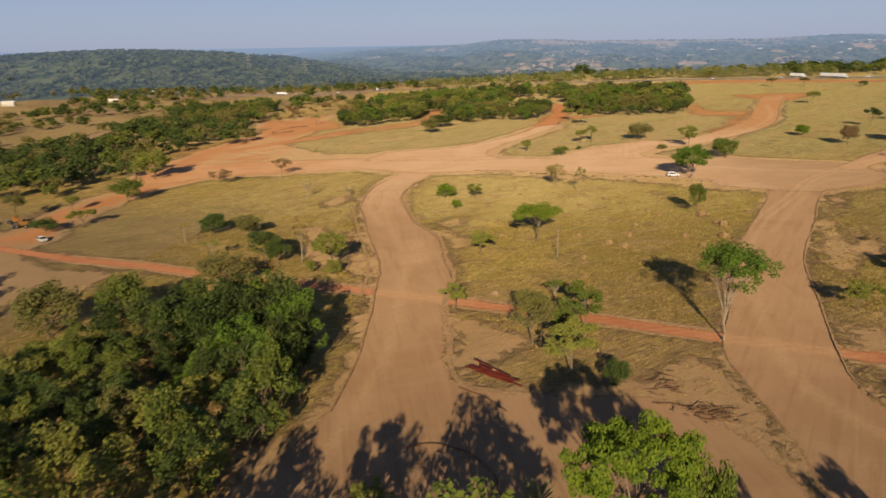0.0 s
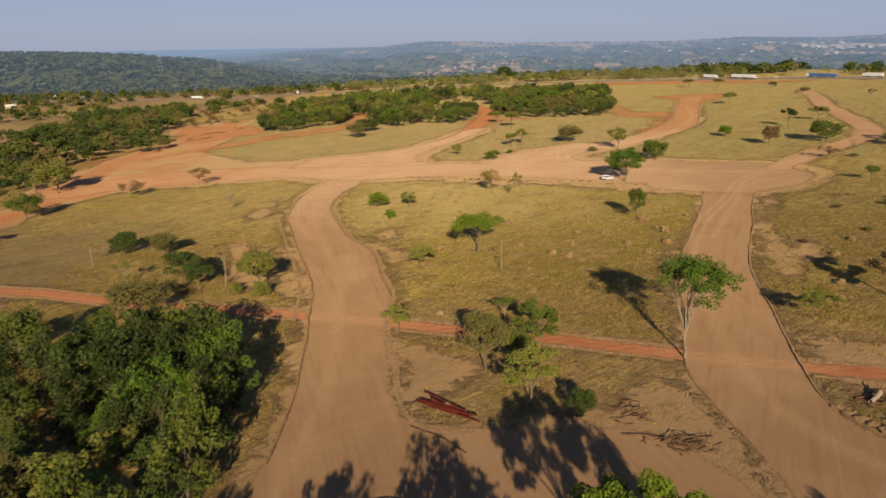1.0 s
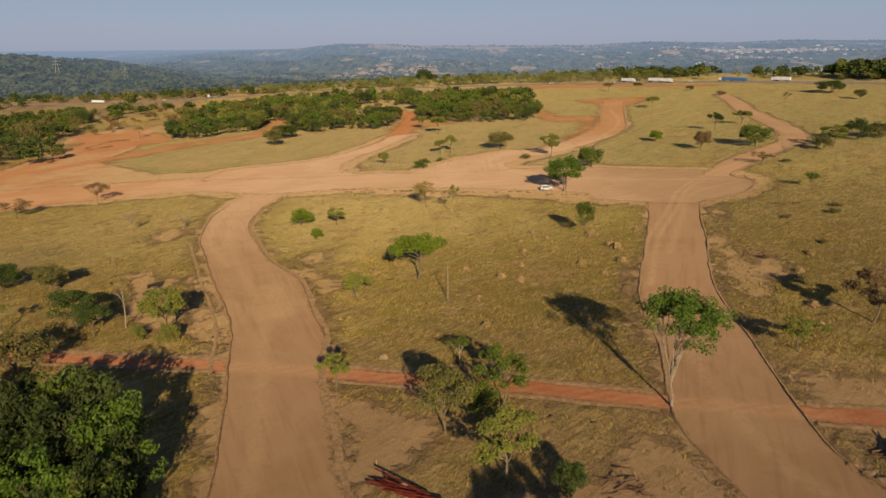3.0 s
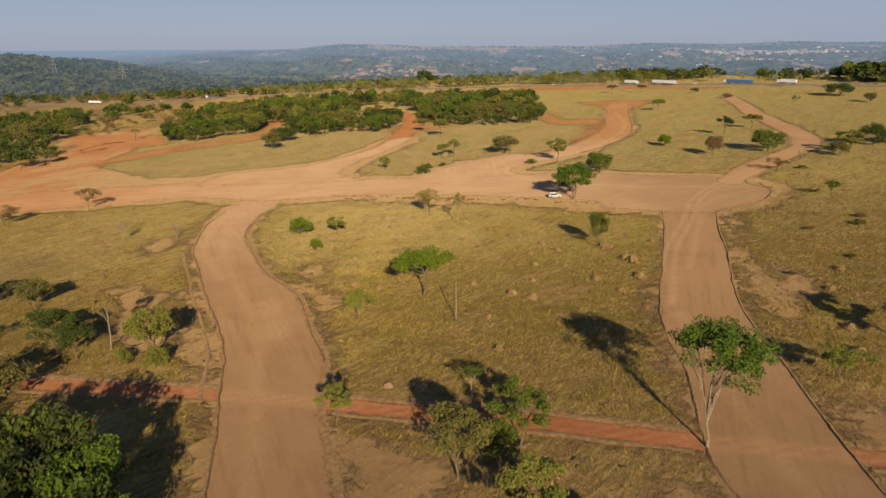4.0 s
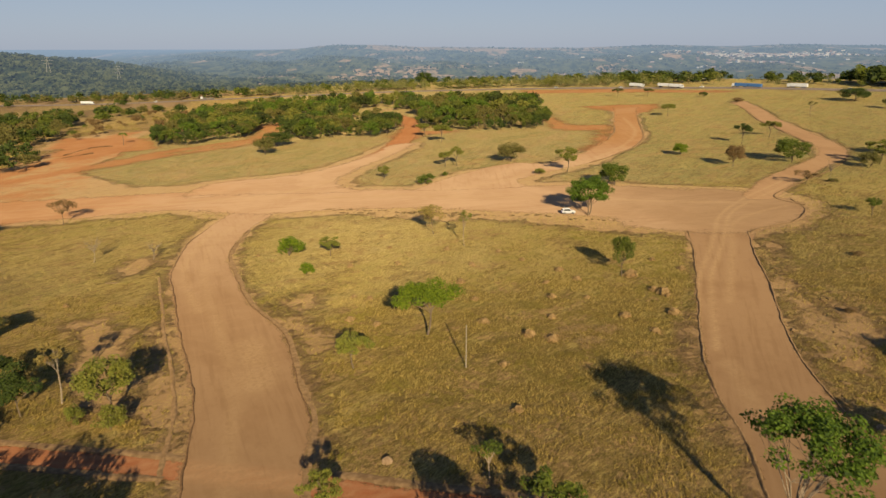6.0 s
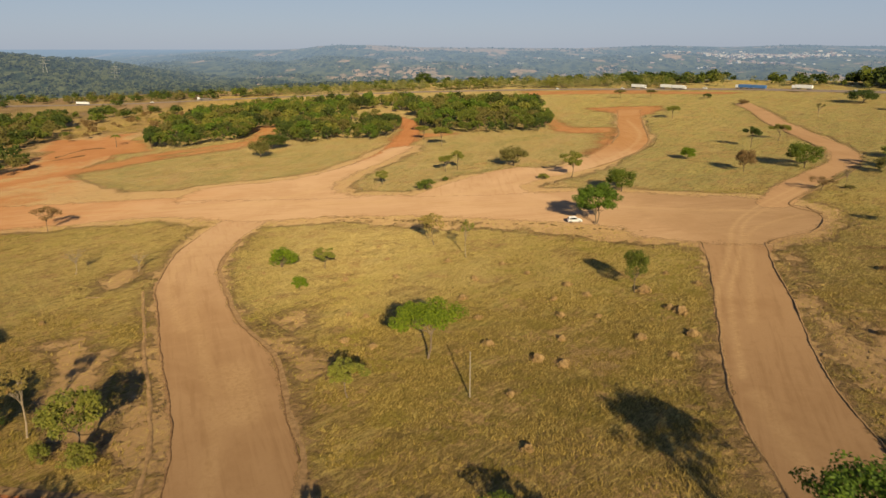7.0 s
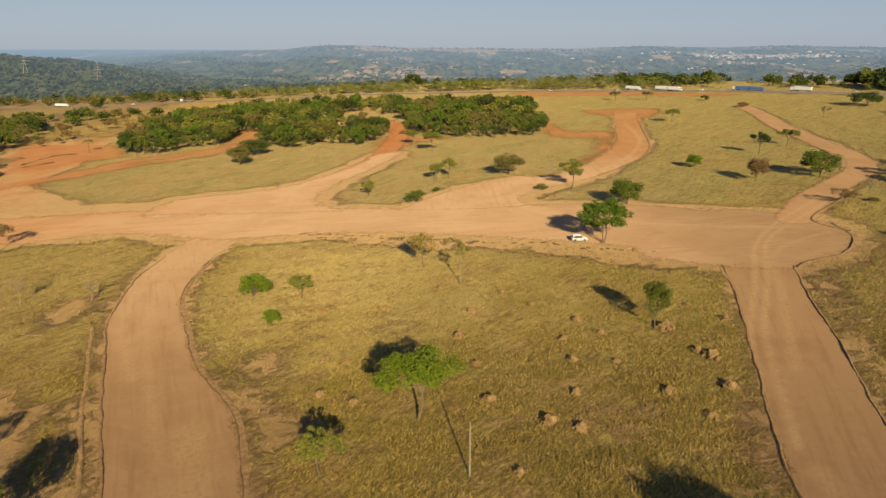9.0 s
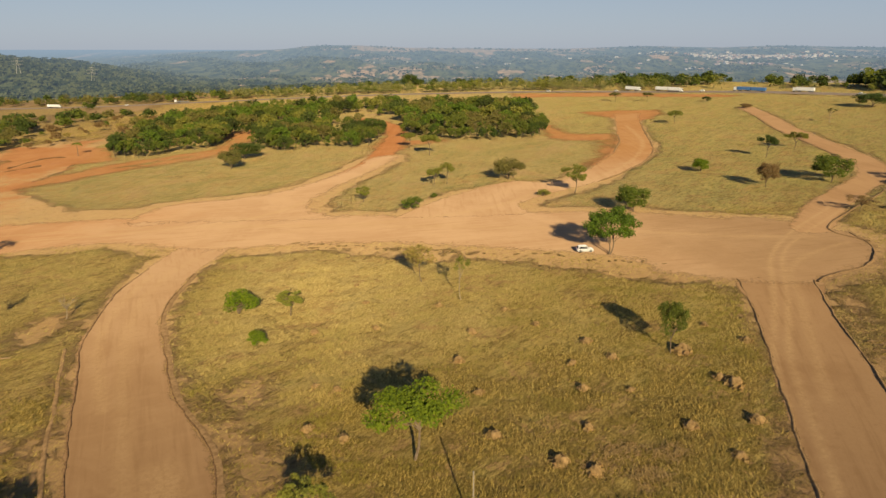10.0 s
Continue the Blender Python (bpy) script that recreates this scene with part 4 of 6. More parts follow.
for k, x, y, h, w, leaf, label, name in [
    ("umbrella", -19.1, 176, 10.1, 13, "bright", "flat-topped bright green tree beside a utility pole", "tree"),
    ("bare", -19.8, 247, 8.4, 9.7, "straw", "half-dry tree with a thin straw-coloured crown", "tree"),
    ("thin", -11.3, 235, 9.9, 4, "light", "slender pale tree with sparse leaves", "tree"),
    ("bush", -57.6, 232.6, 5.0, 9.3, "bright", "spreading bright green bush in dry grass", "bush"),
    ("open", -46.2, 229.6, 5.2, 7.1, "light", "small light green tree in dry grass", "tree"),
    ("bush", -49.6, 215.5, 3.2, 3.8, "bright", "small bright green shrub in grass", "shrub"),
    ("leafy", 23.2, 204.2, 9.4, 4.8, "green", "slender tree with a small green crown beside a mound", "tree"),
    ("open", -31.1, 163.1, 6.3, 7, "light", "low open-crowned light green tree in grass", "tree"),
    ("shade", 26.5, 261.7, 11.7, 13, "vivid", "broad shady tree beside a parked car", "tree"),
    ("round", 43.8, 303.9, 8, 11, "green", "dense dark green round bush on the meadow", "bush"),
    ("bush", -23.9, 322.2, 4.1, 7.9, "green", "low green bush on bare earth", "bush"),
    ("open", -17.5, 361, 7.0, 8, "light", "light green tree with two crowns", "tree"),
    ("open", -12.5, 363, 8.6, 7, "light", "light green tree with two crowns", "tree"),
    ("round", 11.8, 365.8, 8.0, 14.6, "olive", "wide olive bush on the meadow edge", "bush"),
    ("open", 31.8, 334.9, 9.7, 9.5, "light", "light green tree with an open crown", "tree"),
    ("bush", 20.3, 332.8, 2.3, 6, "light", "low pale green shrub", "shrub"),
    ("open", -42.3, 336.8, 5.5, 5.8, "light", "small pale green tree", "tree"),
    ("bush", -17.6, 338.7, 1.9, 2.8, "green", "tiny green shrub on bare earth", "shrub"),
    ("round", 85.6, 361.8, 5.4, 7, "bright", "small bright green tree on the meadow", "tree"),
    ("open", 121.5, 385.8, 9.5, 9, "dark", "dark green tree on the meadow", "tree"),
    ("round", 95.8, 329.2, 8.4, 8.5, "brown", "brown half-dead bushy tree", "tree"),
    ("open", 142, 403.6, 7.9, 9.9, "light", "light green tree beside the far lane", "tree"),
    ("round", 120.4, 333.1, 9.3, 14, "green", "large dark green bush beside the far lane", "bush"),
    ("umbrella", 125.5, 515.2, 8.2, 10.1, "light", "pale green tree on the far meadow", "tree"),
    ("umbrella", 132, 686, 7.6, 10, "olive", "olive tree on the far meadow", "tree"),
    ("umbrella", 154.7, 672, 7.5, 10.8, "olive", "olive tree on the far meadow", "tree"),
    ("round", 193.8, 647, 4.1, 7.2, "dark", "small dark bush on the far meadow", "bush"),
    ("thin", 203.8, 488.7, 8.2, 6, "olive", "slender tree on the far meadow", "tree"),
    ("round", 266, 553.5, 8.8, 21.9, "dark", "wide dark green thicket on the far meadow", "bush"),
    ("round", -113.9, 424.8, 8.8, 12.7, "olive", "grey-green round tree at the woods' edge", "tree"),
    ("round", -115.5, 456, 8.6, 16.9, "dark", "dark round tree at the woods' edge", "tree"),
    ("umbrella", -31, 468.5, 8, 10.7, "light", "light green tree at the lane into the woods", "tree"),
    ("umbrella", -20, 439, 10.2, 12.7, "light", "flat-topped light green tree at the woods' edge", "tree"),
    ("bare", 105.4, 291, 4.6, 8.6, "brown", "low brown leafless tree at the road bend", "tree"),
    ("leafless", 117, 298, 8, 5, "brown", "bare dead tree at the road bend", "tree"),
    ("round", -49.9, 1000, 19, 27, "dark", "large dark lone tree beyond the highway", "tree"),
    ("bare", -145.5, 282.6, 8.4, 8.8, "brown", "grey-brown half-dry tree beside the avenue", "tree"),
    ("bare", -165, 263.4, 6.8, 11.6, "brown", "brown spreading half-dry tree", "tree"),
    ("leafless", -110.9, 234.2, 8.7, 8.7, "straw", "nearly leafless tree in dry grass", "tree"),
    ("leafless", -94.8, 234.4, 6.1, 7.6, "straw", "small leafless tree in dry grass", "tree"),
    ("round", -118.5, 182, 6.5, 9, "dark", "dark round tree with a pale trunk", "tree"),
    ("leafy", -104, 178, 7.0, 8.7, "olive", "olive tree in dry grass", "tree"),
    ("leafy", -86, 154.5, 8.6, 8.6, "dark", "dark green tree with a bare stem", "tree"),
    ("leafy", -80.5, 151, 7.0, 6.4, "dark", "dark green tree with an open crown", "tree"),
    ("thin", -76, 154.5, 11.0, 6, "straw", "tall pale nearly bare tree", "tree"),
    ("leafy", -65.8, 149.2, 9.5, 9.4, "light", "light green tree beside the road", "tree"),
    ("bush", -64.3, 146.2, 3.6, 4.6, "light", "light green bush under a tree beside the road", "bush"),
    ("bush", -70.5, 148, 2.8, 3.4, "light", "light green bush in dry grass", "bush"),
    ("thin", -122, 173.2, 6.5, 5, "straw", "thin bare tree in dry grass", "tree"),
    ("thin", -101, 154, 7.0, 5.6, "light", "thin light green tree", "tree"),
    ("round", -85.3, 133.6, 8.6, 12, "olive", "large round olive tree beside the red track", "tree"),
    ("open", -29.4, 124.6, 5.9, 5.2, "light", "small light green tree beside the red track", "tree"),
    ("thin", -10, 131, 5.0, 4.6, "green", "small green sapling beside the red track", "tree"),
    ("open", -4.1, 117.6, 9.4, 8.8, "green", "green tree with a forked pale trunk", "tree"),
    ("leafy", -12.2, 110.8, 9.9, 7.4, "olive", "full olive-green tree beside the red track", "tree"),
    ("round", -7.4, 113.5, 6.3, 5, "green", "green tree under taller ones", "tree"),
    ("open", -5.0, 99.5, 9.2, 9.8, "light", "yellow-green tree beside a pile of rusty beams", "tree"),
    ("round", 1.9, 96, 4.8, 4.4, "dark", "small dark green tree on bare earth", "tree"),
    ("tall", 19.4, 115.4, 16.6, 13.4, "vivid", "tall tree with pale forked limbs and a high crown", "tree"),
    ("open", 61.7, 141.1, 9.5, 11.5, "brown", "leafless brown tree with a pale trunk", "tree"),
    ("open", 44.1, 130.7, 5.8, 7.0, "light", "thin light green tree beside the east road", "tree"),
    ("round", -186.3, 231, 9.6, 12.8, "green", "dense green round tree beside the earth track", "tree"),
    ("round", -209.8, 280.6, 14, 18.8, "light", "large yellow-green tree at the wood's edge", "tree"),
    ("open", -222, 283, 14.3, 15, "olive", "olive tree with pale trunks", "tree"),
    ("round", -107, 104, 11.2, 13, "olive", "big olive bushy tree on dry ground", "tree"),
    ("round", -94.8, 112.4, 10.9, 10.5, "green", "dark green tree on dry ground", "tree"),
    ("open", -198.4, 215, 6.4, 7.3, "light", "light green tree beside the earth track", "tree"),
    ("round", -182.2, 184, 4.7, 9.7, "dark", "dark spreading bush beside a parked car", "bush"),
    ("open", -172.9, 190, 6.4, 10.7, "light", "light green thin tree beside the earth track", "tree"),
    ("open", -211.8, 202, 9.4, 10.9, "olive", "olive tree beside parked machines", "tree"),
    ("open", 147, 320, 9.0, 12, "light", "light green tree beside the far lane", "tree"),
    ("round", 140, 314, 6.0, 8, "olive", "low olive tree beside the far lane", "tree"),
    ("round", 164.5, 334, 9.5, 11, "dark", "dark green tree on the east meadow", "tree"),
    ("round", 177, 337, 7.0, 13, "olive", "spreading olive tree on the east meadow", "tree"),
    ("open", 102.5, 247, 5.0, 5.6, "green", "small green tree in the east lot", "tree"),
    ("bush", 197, 585, 3.5, 9, "brown", "low brown scrub at the far lane's end", "bush"),
    ("round", 257, 499, 6.5, 9, "olive", "olive tree on the far meadow", "tree"),
    ("bush", 58.7, 177.7, 1.1, 2.6, "brown", "low dry brown scrub in the east lot", "shrub"),
    ("bush", 76.6, 188, 1.2, 2.2, "olive", "low olive scrub in the east lot", "shrub"),
    ("bush", 79, 211, 1.2, 2.8, "brown", "low dry brown scrub in the east lot", "shrub"),
    ("bush", 92.6, 214, 1.4, 3.4, "olive", "low olive scrub in the east lot", "shrub"),
    ("bush", 97.4, 221.5, 1.2, 3.0, "brown", "low dry brown scrub in the east lot", "shrub"),
    ("bush", 116, 293, 1.4, 3.6, "olive", "low olive scrub beside the road bend", "shrub"),
    ("fore", 2.8, 55, 18.0, 12.8, "bright", "large leafy tree with big fresh green leaves", "tree"),
]:
    plant(k, x, y, h, w, leaf, label, name)

# the grove beside the west road, and the trees south of the plaza whose shade falls on it
rnd = random.Random(3)
for x, y in scatter([(-47, 60), (-41, 69), (-40.5, 80), (-43, 91), (-49, 99), (-57, 107), (-68, 109), (-82, 103), (-92, 98), (-110, 82), (-112, 56), (-80, 48)], 6.1, 14):
    edge = min(1.0, max(0.0, (x + 100) / 40))
    h = rnd.uniform(4.5, 8.5) + rnd.choice([0, 1, 3, 5]) * edge
    if x > -74 and y > 90:
        h = rnd.uniform(9.5, 12.5) if x > -60 else rnd.uniform(7.5, 10)
    # darker leaves in the north-east paint in the grove's own shade
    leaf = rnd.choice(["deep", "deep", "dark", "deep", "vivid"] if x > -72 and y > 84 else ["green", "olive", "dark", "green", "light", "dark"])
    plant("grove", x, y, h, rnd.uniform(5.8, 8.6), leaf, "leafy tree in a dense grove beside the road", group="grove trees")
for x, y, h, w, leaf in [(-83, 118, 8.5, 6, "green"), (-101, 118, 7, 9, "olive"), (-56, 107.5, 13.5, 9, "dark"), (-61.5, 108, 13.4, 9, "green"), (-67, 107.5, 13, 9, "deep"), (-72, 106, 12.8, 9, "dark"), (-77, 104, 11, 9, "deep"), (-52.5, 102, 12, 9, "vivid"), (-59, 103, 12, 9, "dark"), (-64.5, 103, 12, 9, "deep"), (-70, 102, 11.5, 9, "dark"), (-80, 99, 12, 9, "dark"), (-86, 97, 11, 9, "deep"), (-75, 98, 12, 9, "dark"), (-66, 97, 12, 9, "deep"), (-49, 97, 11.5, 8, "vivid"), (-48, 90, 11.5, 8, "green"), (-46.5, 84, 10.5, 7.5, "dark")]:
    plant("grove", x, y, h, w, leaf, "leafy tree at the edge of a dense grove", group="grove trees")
# mostly unseen trees, added and sized to shade plaza, grove and western ground
for x, y, h, w, k, leaf in [(-22, 44, 15, 9, "open", "light"), (-10, 46, 17, 13, "grove", "green"), (-3, 40, 16, 14, "grove", "green"), (12, 42, 15, 11, "grove", "green"), (20, 36, 15, 9, "grove", "olive"),
                            (32, 44, 14, 8, "open", "light"), (-150, 108, 12, 15, "grove", "green"), (-140, 98, 12, 14, "grove", "green"), (-128, 88, 11, 13, "grove", "green"), (-62, 36, 17, 14, "grove", "green"), (-78, 38, 17, 14, "grove", "dark"), (-50, 41, 14.5, 12, "grove", "green"), (-34, 40, 14.5, 11, "grove", "green"), (-28, 38, 13.5, 9, "grove", "green"), (-41, 41, 14.5, 11, "grove", "green"), (9.8, 57, 14, 5.5, "round", "green"), (-95, 42, 15, 14, "grove", "green"), (-108, 58, 11, 13, "grove", "dark"), (-17, 36, 17, 8, "thin", "light"), (-24, 61, 5, 6, "open", "light"), (-15.5, 61, 4.2, 5, "open", "bright")]:
    plant(k, x, y, h, w, leaf, "leafy tree south of the bare earth plaza", group="plaza trees")


WOOD = [(-196, 486), (-166, 478), (-150, 512), (-128, 500), (-106, 484), (-72, 484), (-58, 474), (-57, 520), (-50, 545), (-38, 530), (-30, 500), (-24, 482),
        (4, 490), (36, 474), (43, 530), (54, 600), (58, 660), (38, 700), (-30, 730), (-120, 770), (-190, 770), (-250, 700), (-235, 600)]
rnd = random.Random(5)
rest = []
for x, y in scatter(WOOD, 12.0, 5, [(-82, 672, 22), (-70, 640, 18)]):
    if line_distance(x, y, LANE_NORTH[0][4:]) < 9 or line_distance(x, y, DUG_LINES[0][0][1:5]) < 9:
        continue
    s, leaf = rnd.uniform(0.55, 1.45) * (0.6 if abs(x + 70) < 22 and 540 < y < 650 else 1), rnd.choice(["green", "green", "olive", "dark", "light", "vivid", "deep"])
    rest.append(("wood" if y < 545 else "backwood", x, y, 8.8 * s, 11.5 * s, leaf))
# the wood's front, tree by tree
for line in ([(-198, 488), (-190, 480), (-176, 477), (-169, 491), (-156, 499), (-150, 512), (-153, 545)], [(-124, 522), (-114, 498), (-100, 474), (-84, 486), (-71, 482), (-59, 480), (-54, 488), (-52, 510), (-53, 540)],
             [(-30, 530), (-23, 508), (-8, 496), (7, 480), (22, 479), (38, 484), (46, 510), (49, 534)], [(-225, 554), (-212, 520), (-202, 498)]):
    for x, y in smooth(line, 6.5).tolist():
        s = rnd.uniform(0.75, 1.2)
        plant("wood", x + rnd.uniform(-1.5, 1.5), y + 3 + rnd.uniform(-1.5, 2), 8.4 * s, 8.8 * s, rnd.choice(["green", "olive", "green", "dark", "dark"]), "round leafy tree at the front of a dense wood", group="wood trees")
stand("woodland", rest, "dense low savanna wood on the plateau", 1)
WEST_WOOD = [(-232, 232), (-212, 258), (-238, 300), (-258, 345), (-240, 385), (-222, 415), (-240, 440), (-300, 470), (-370, 520), (-420, 500), (-340, 420), (-370, 380), (-420, 330), (-380, 260), (-300, 220)]
rows = []
for x, y in scatter(WEST_WOOD, 14, 6):
    s = rnd.uniform(0.6, 1.35)
    if float(waves(x, y, 60, 78)) < -0.42:
        continue
    rows.append(("backwood", x, y, 10 * s, 14 * s, rnd.choice(["dark", "deep", "green", "olive", "dark"])))
for x, y in scatter([(-290, 404), (-284, 445), (-290, 512), (-304, 592), (-356, 684), (-420, 746), (-480, 690), (-420, 580), (-390, 500), (-330, 430)], 15, 12):
    s = rnd.uniform(0.6, 1.25)
    if float(waves(x, y, 70, 77)) > -0.45:
        rows.append(("backwood", x, y, 10 * s, 14 * s, rnd.choice(["dark", "green", "olive", "dark"])))
for x, y in scatter([(-430, 560), (-300, 490), (-250, 560), (-230, 640), (-270, 740), (-420, 700)], 26, 8):
    s = rnd.uniform(0.4, 1.0)
    rows.append(("backwood", x, y, 8 * s, 11 * s, rnd.choice(["olive", "straw", "green", "brown"])))
stand("western_woodland", rows, "mixed dry wood on the lower western slope", 2)
# scattered trees west and north-west, and the band beyond the highway
rows = []
for x, y in scatter([(-420, 330), (-1100, 500), (-1200, 1150), (-430, 940), (-280, 760), (-430, 520)], 27, 9):
    if float(waves(x, y, 260, 21)) > -0.08:
        s = rnd.uniform(0.5, 1.3)
        rows.append(("far", x, y, 9 * s, 13 * s, rnd.choice(["dark", "green", "olive", "dark"])))
for x in np.arange(-950, 420, 5.4):
    y0 = float(np.interp(x, HX, HY))
    for row in range(5):
        y = y0 + 26 + row * 13 + rnd.uniform(-5, 5)
        if rnd.random() < ((0.85 if float(waves(x, y, 90, 61)) > -0.35 else 0.25) if -280 < x < 215 else 0.3 if x < 0 else 0.12):
            s = rnd.uniform(0.6, 1.3)
            far_side = x > -280
            rows.append(("sapling" if far_side or rnd.random() < 0.6 else "far", float(x + rnd.uniform(-3, 3)), y, (10.5 if far_side else 10) * s, (10 if far_side else 12) * s, rnd.choice(["sage", "sage", "light", "green", "sage"] if far_side else ["dark", "green", "olive"])))
for x0, x1, d0, d1, h, n in ((185, 275, 70, 180, 10.5, 46), (345, 425, 50, 140, 14, 60), (275, 345, 90, 200, 8, 18), (150, 640, 200, 400, 8, 60), (-300, 160, 90, 260, 7, 80)):
    for _ in range(n):
        x = rnd.uniform(x0, x1)
        s = rnd.uniform(0.6, 1.2)
        rows.append(("far", x, float(np.interp(x, HX, HY)) + rnd.uniform(d0, d1), h * s, h * 1.45 * s, rnd.choice(["dark", "dark", "green"])))
stand("highway_tree_belt", rows, "belt of yellow-green saplings and dark trees beyond the highway", 3)


# ---- grass ----
def grass(name, box, count, size, seed, label, material):
    """Tufts of three wind-bent blades each, off the roads, thin on bare earth."""
    r = np.random.RandomState(seed)
    x, y = r.uniform(box[0], box[1], count), r.uniform(box[2], box[3], count)
    bare = np.full(count, 99.0)
    for a in BARE + DUG:
        bare = np.minimum(bare, area_distance(x, y, a))
    keep = (roads_distance(x, y) > r.uniform(0.6, 4, count)) & ((bare > 0) | (r.uniform(size=count) < 0.12)) & ((y > 116) | (r.uniform(size=count) < 0.35)) & (waves(x, y, 15, 31) + 0.7 * waves(x + 0.8 * y, y, 5, 33) + r.uniform(-0.5, 0.5, count) > -0.1)
    x, y = x[keep], y[keep]
    n = len(x)
    z = lie(x, y) - 0.03
    lean = 0.9 + 0.7 * waves(x, y, 22, 35)
    V = []
    for k in range(3):
        a = r.normal(lean, 0.85, n)
        s = size * r.uniform(0.4, 1.9, n)
        dx, dy = np.cos(a), np.sin(a)
        foot = np.stack([x + r.uniform(-0.5, 0.5, n) * size, y + r.uniform(-0.5, 0.5, n) * size, z], 1)
        side = np.stack([-dy, dx, 0 * dx], 1) * (r.uniform(0.07, 0.16, n) * s)[:, None]
        tip = foot + np.stack([dx * s, dy * s, s * r.uniform(0.1, 0.8, n)], 1)
        V.append(np.stack([foot - side, foot + side, tip], 1).reshape(-1, 3))
    V = np.concatenate(V)
    me = mesh(name, V, np.arange(len(V)).reshape(-1, 3), material)
    me.attributes.new("darkened", "FLOAT", "POINT").data.foreach_set("value", np.tile(np.repeat(darkened_grass(x, y), 3), 3).astype(np.float32))
    me.attributes.new("paler", "FLOAT", "POINT").data.foreach_set("value", np.tile(np.repeat(paler_grass(x, y), 3), 3).astype(np.float32))
    tagged(new(name, me), label, "grass", kind="stuff")


def grass_material(name, low, high, green, darkened):
    """Stalks from dark olive to pale straw, browner where shade is tinted into the lots."""
    m = Mat(name)
    one = m.island()
    c = m.mix(m.step(one, 0.1, 0.95), low, high)
    c = m.mix(m.step(m.noise(0.13, 4, 0.6), 0.50, 0.62, 0.0, 0.7), c, green)
    c = m.mix(m.calc("MULTIPLY", m.attr("darkened"), m.step(one, 0.95, 0.3, 0.1, 0.8)), c, darkened)
    c = m.mix(m.calc("MULTIPLY", m.attr("paler"), m.step(one, 0.1, 0.9, 0.35, 0.85)), c, (0.570, 0.450, 0.200))
    m.colour(c)
    tr, mx = m.t.nodes.new("ShaderNodeBsdfTranslucent"), m.t.nodes.new("ShaderNodeMixShader")
    m.put(tr.inputs["Color"], c)
    mx.inputs[0].default_value = 0.22
    m.t.links.new(m.bsdf.outputs[0], mx.inputs[1]), m.t.links.new(tr.outputs[0], mx.inputs[2])
    m.t.links.new(mx.outputs[0], m.out.inputs["Surface"])
    return m.m


GRASS = grass_material("dry_grass_blades", (0.150, 0.108, 0.022), (0.490, 0.358, 0.105), (0.220, 0.184, 0.034), (0.190, 0.136, 0.048))
GRASS_PALE = grass_material("pale_grass_blades", (0.180, 0.140, 0.032), (0.520, 0.400, 0.132), (0.262, 0.226, 0.046), (0.190, 0.140, 0.046))
GRASS_MEADOW = grass_material("meadow_grass_blades", (0.250, 0.210, 0.085), (0.465, 0.400, 0.190), (0.265, 0.265, 0.088), (0.210, 0.160, 0.044))
grass("grass_tufts", (-125, 95, 92, 205), 150000, 0.44, 41, "golden dry grass tufts on the open lots", GRASS)
grass("short_grass_tufts", (-75, 62, 150, 262), 115000, 0.38, 47, "short bright grass tufts on the open lots", GRASS_PALE)
grass("pale_grass_tufts", (-170, 110, 205, 300), 75000, 0.42, 43, "pale golden grass tufts below the avenue", GRASS_PALE)
grass("meadow_tufts", (-170, 240, 300, 560), 60000, 0.44, 42, "pale green grass tufts on the far meadows", GRASS_MEADOW)


# ---- things ----
def part(name, bm_or_mesh, material, parent, label="", smoothed=False):
    """One mesh object under a thing or a part."""
    if isinstance(bm_or_mesh, bmesh.types.BMesh):
        me = bpy.data.meshes.new(name)
        bm_or_mesh.to_mesh(me)
        bm_or_mesh.free()
    else:
        me = bm_or_mesh
    if material and not me.materials:
        me.materials.append(material)
    if smoothed:
        me.polygons.foreach_set("use_smooth", np.ones(len(me.polygons), bool))
    ob = new(name, me)
    ob.parent = parent
    if label:
        ob["label"] = label
    return ob


def block(x0, x1, y0, y1, z0, z1, bevel=0.03, taper=0.0):
    """A box with bevelled edges; taper draws its top in."""
    bm = bmesh.new()
    bmesh.ops.create_cube(bm, size=1)
    for v in bm.verts:
        k = 1 - taper if v.co.z > 0 else 1
        v.co = Vector(((x0 + x1) / 2 + v.co.x * (x1 - x0) * k, (y0 + y1) / 2 + v.co.y * (y1 - y0) * k, z0 if v.co.z < 0 else z1))
    if bevel:
        bmesh.ops.bevel(bm, geom=bm.edges[:], offset=bevel, segments=2, affect="EDGES", profile=0.6)
    return bm


def drum(radius, length, segments=20, at=(0, 0, 0)):
    """A wheel-like drum that lies along y, with rounded rims."""
    bm = bmesh.new()
    bmesh.ops.create_cone(bm, cap_ends=True, segments=segments, radius1=radius, radius2=radius, depth=length, matrix=pose(*at, 90, 0, 0))
    bmesh.ops.bevel(bm, geom=[e for e in bm.edges if len(e.link_faces) == 2 and any(len(f.verts) > 4 for f in e.link_faces)], offset=radius * 0.12, segments=2, affect="EDGES")
    return bm


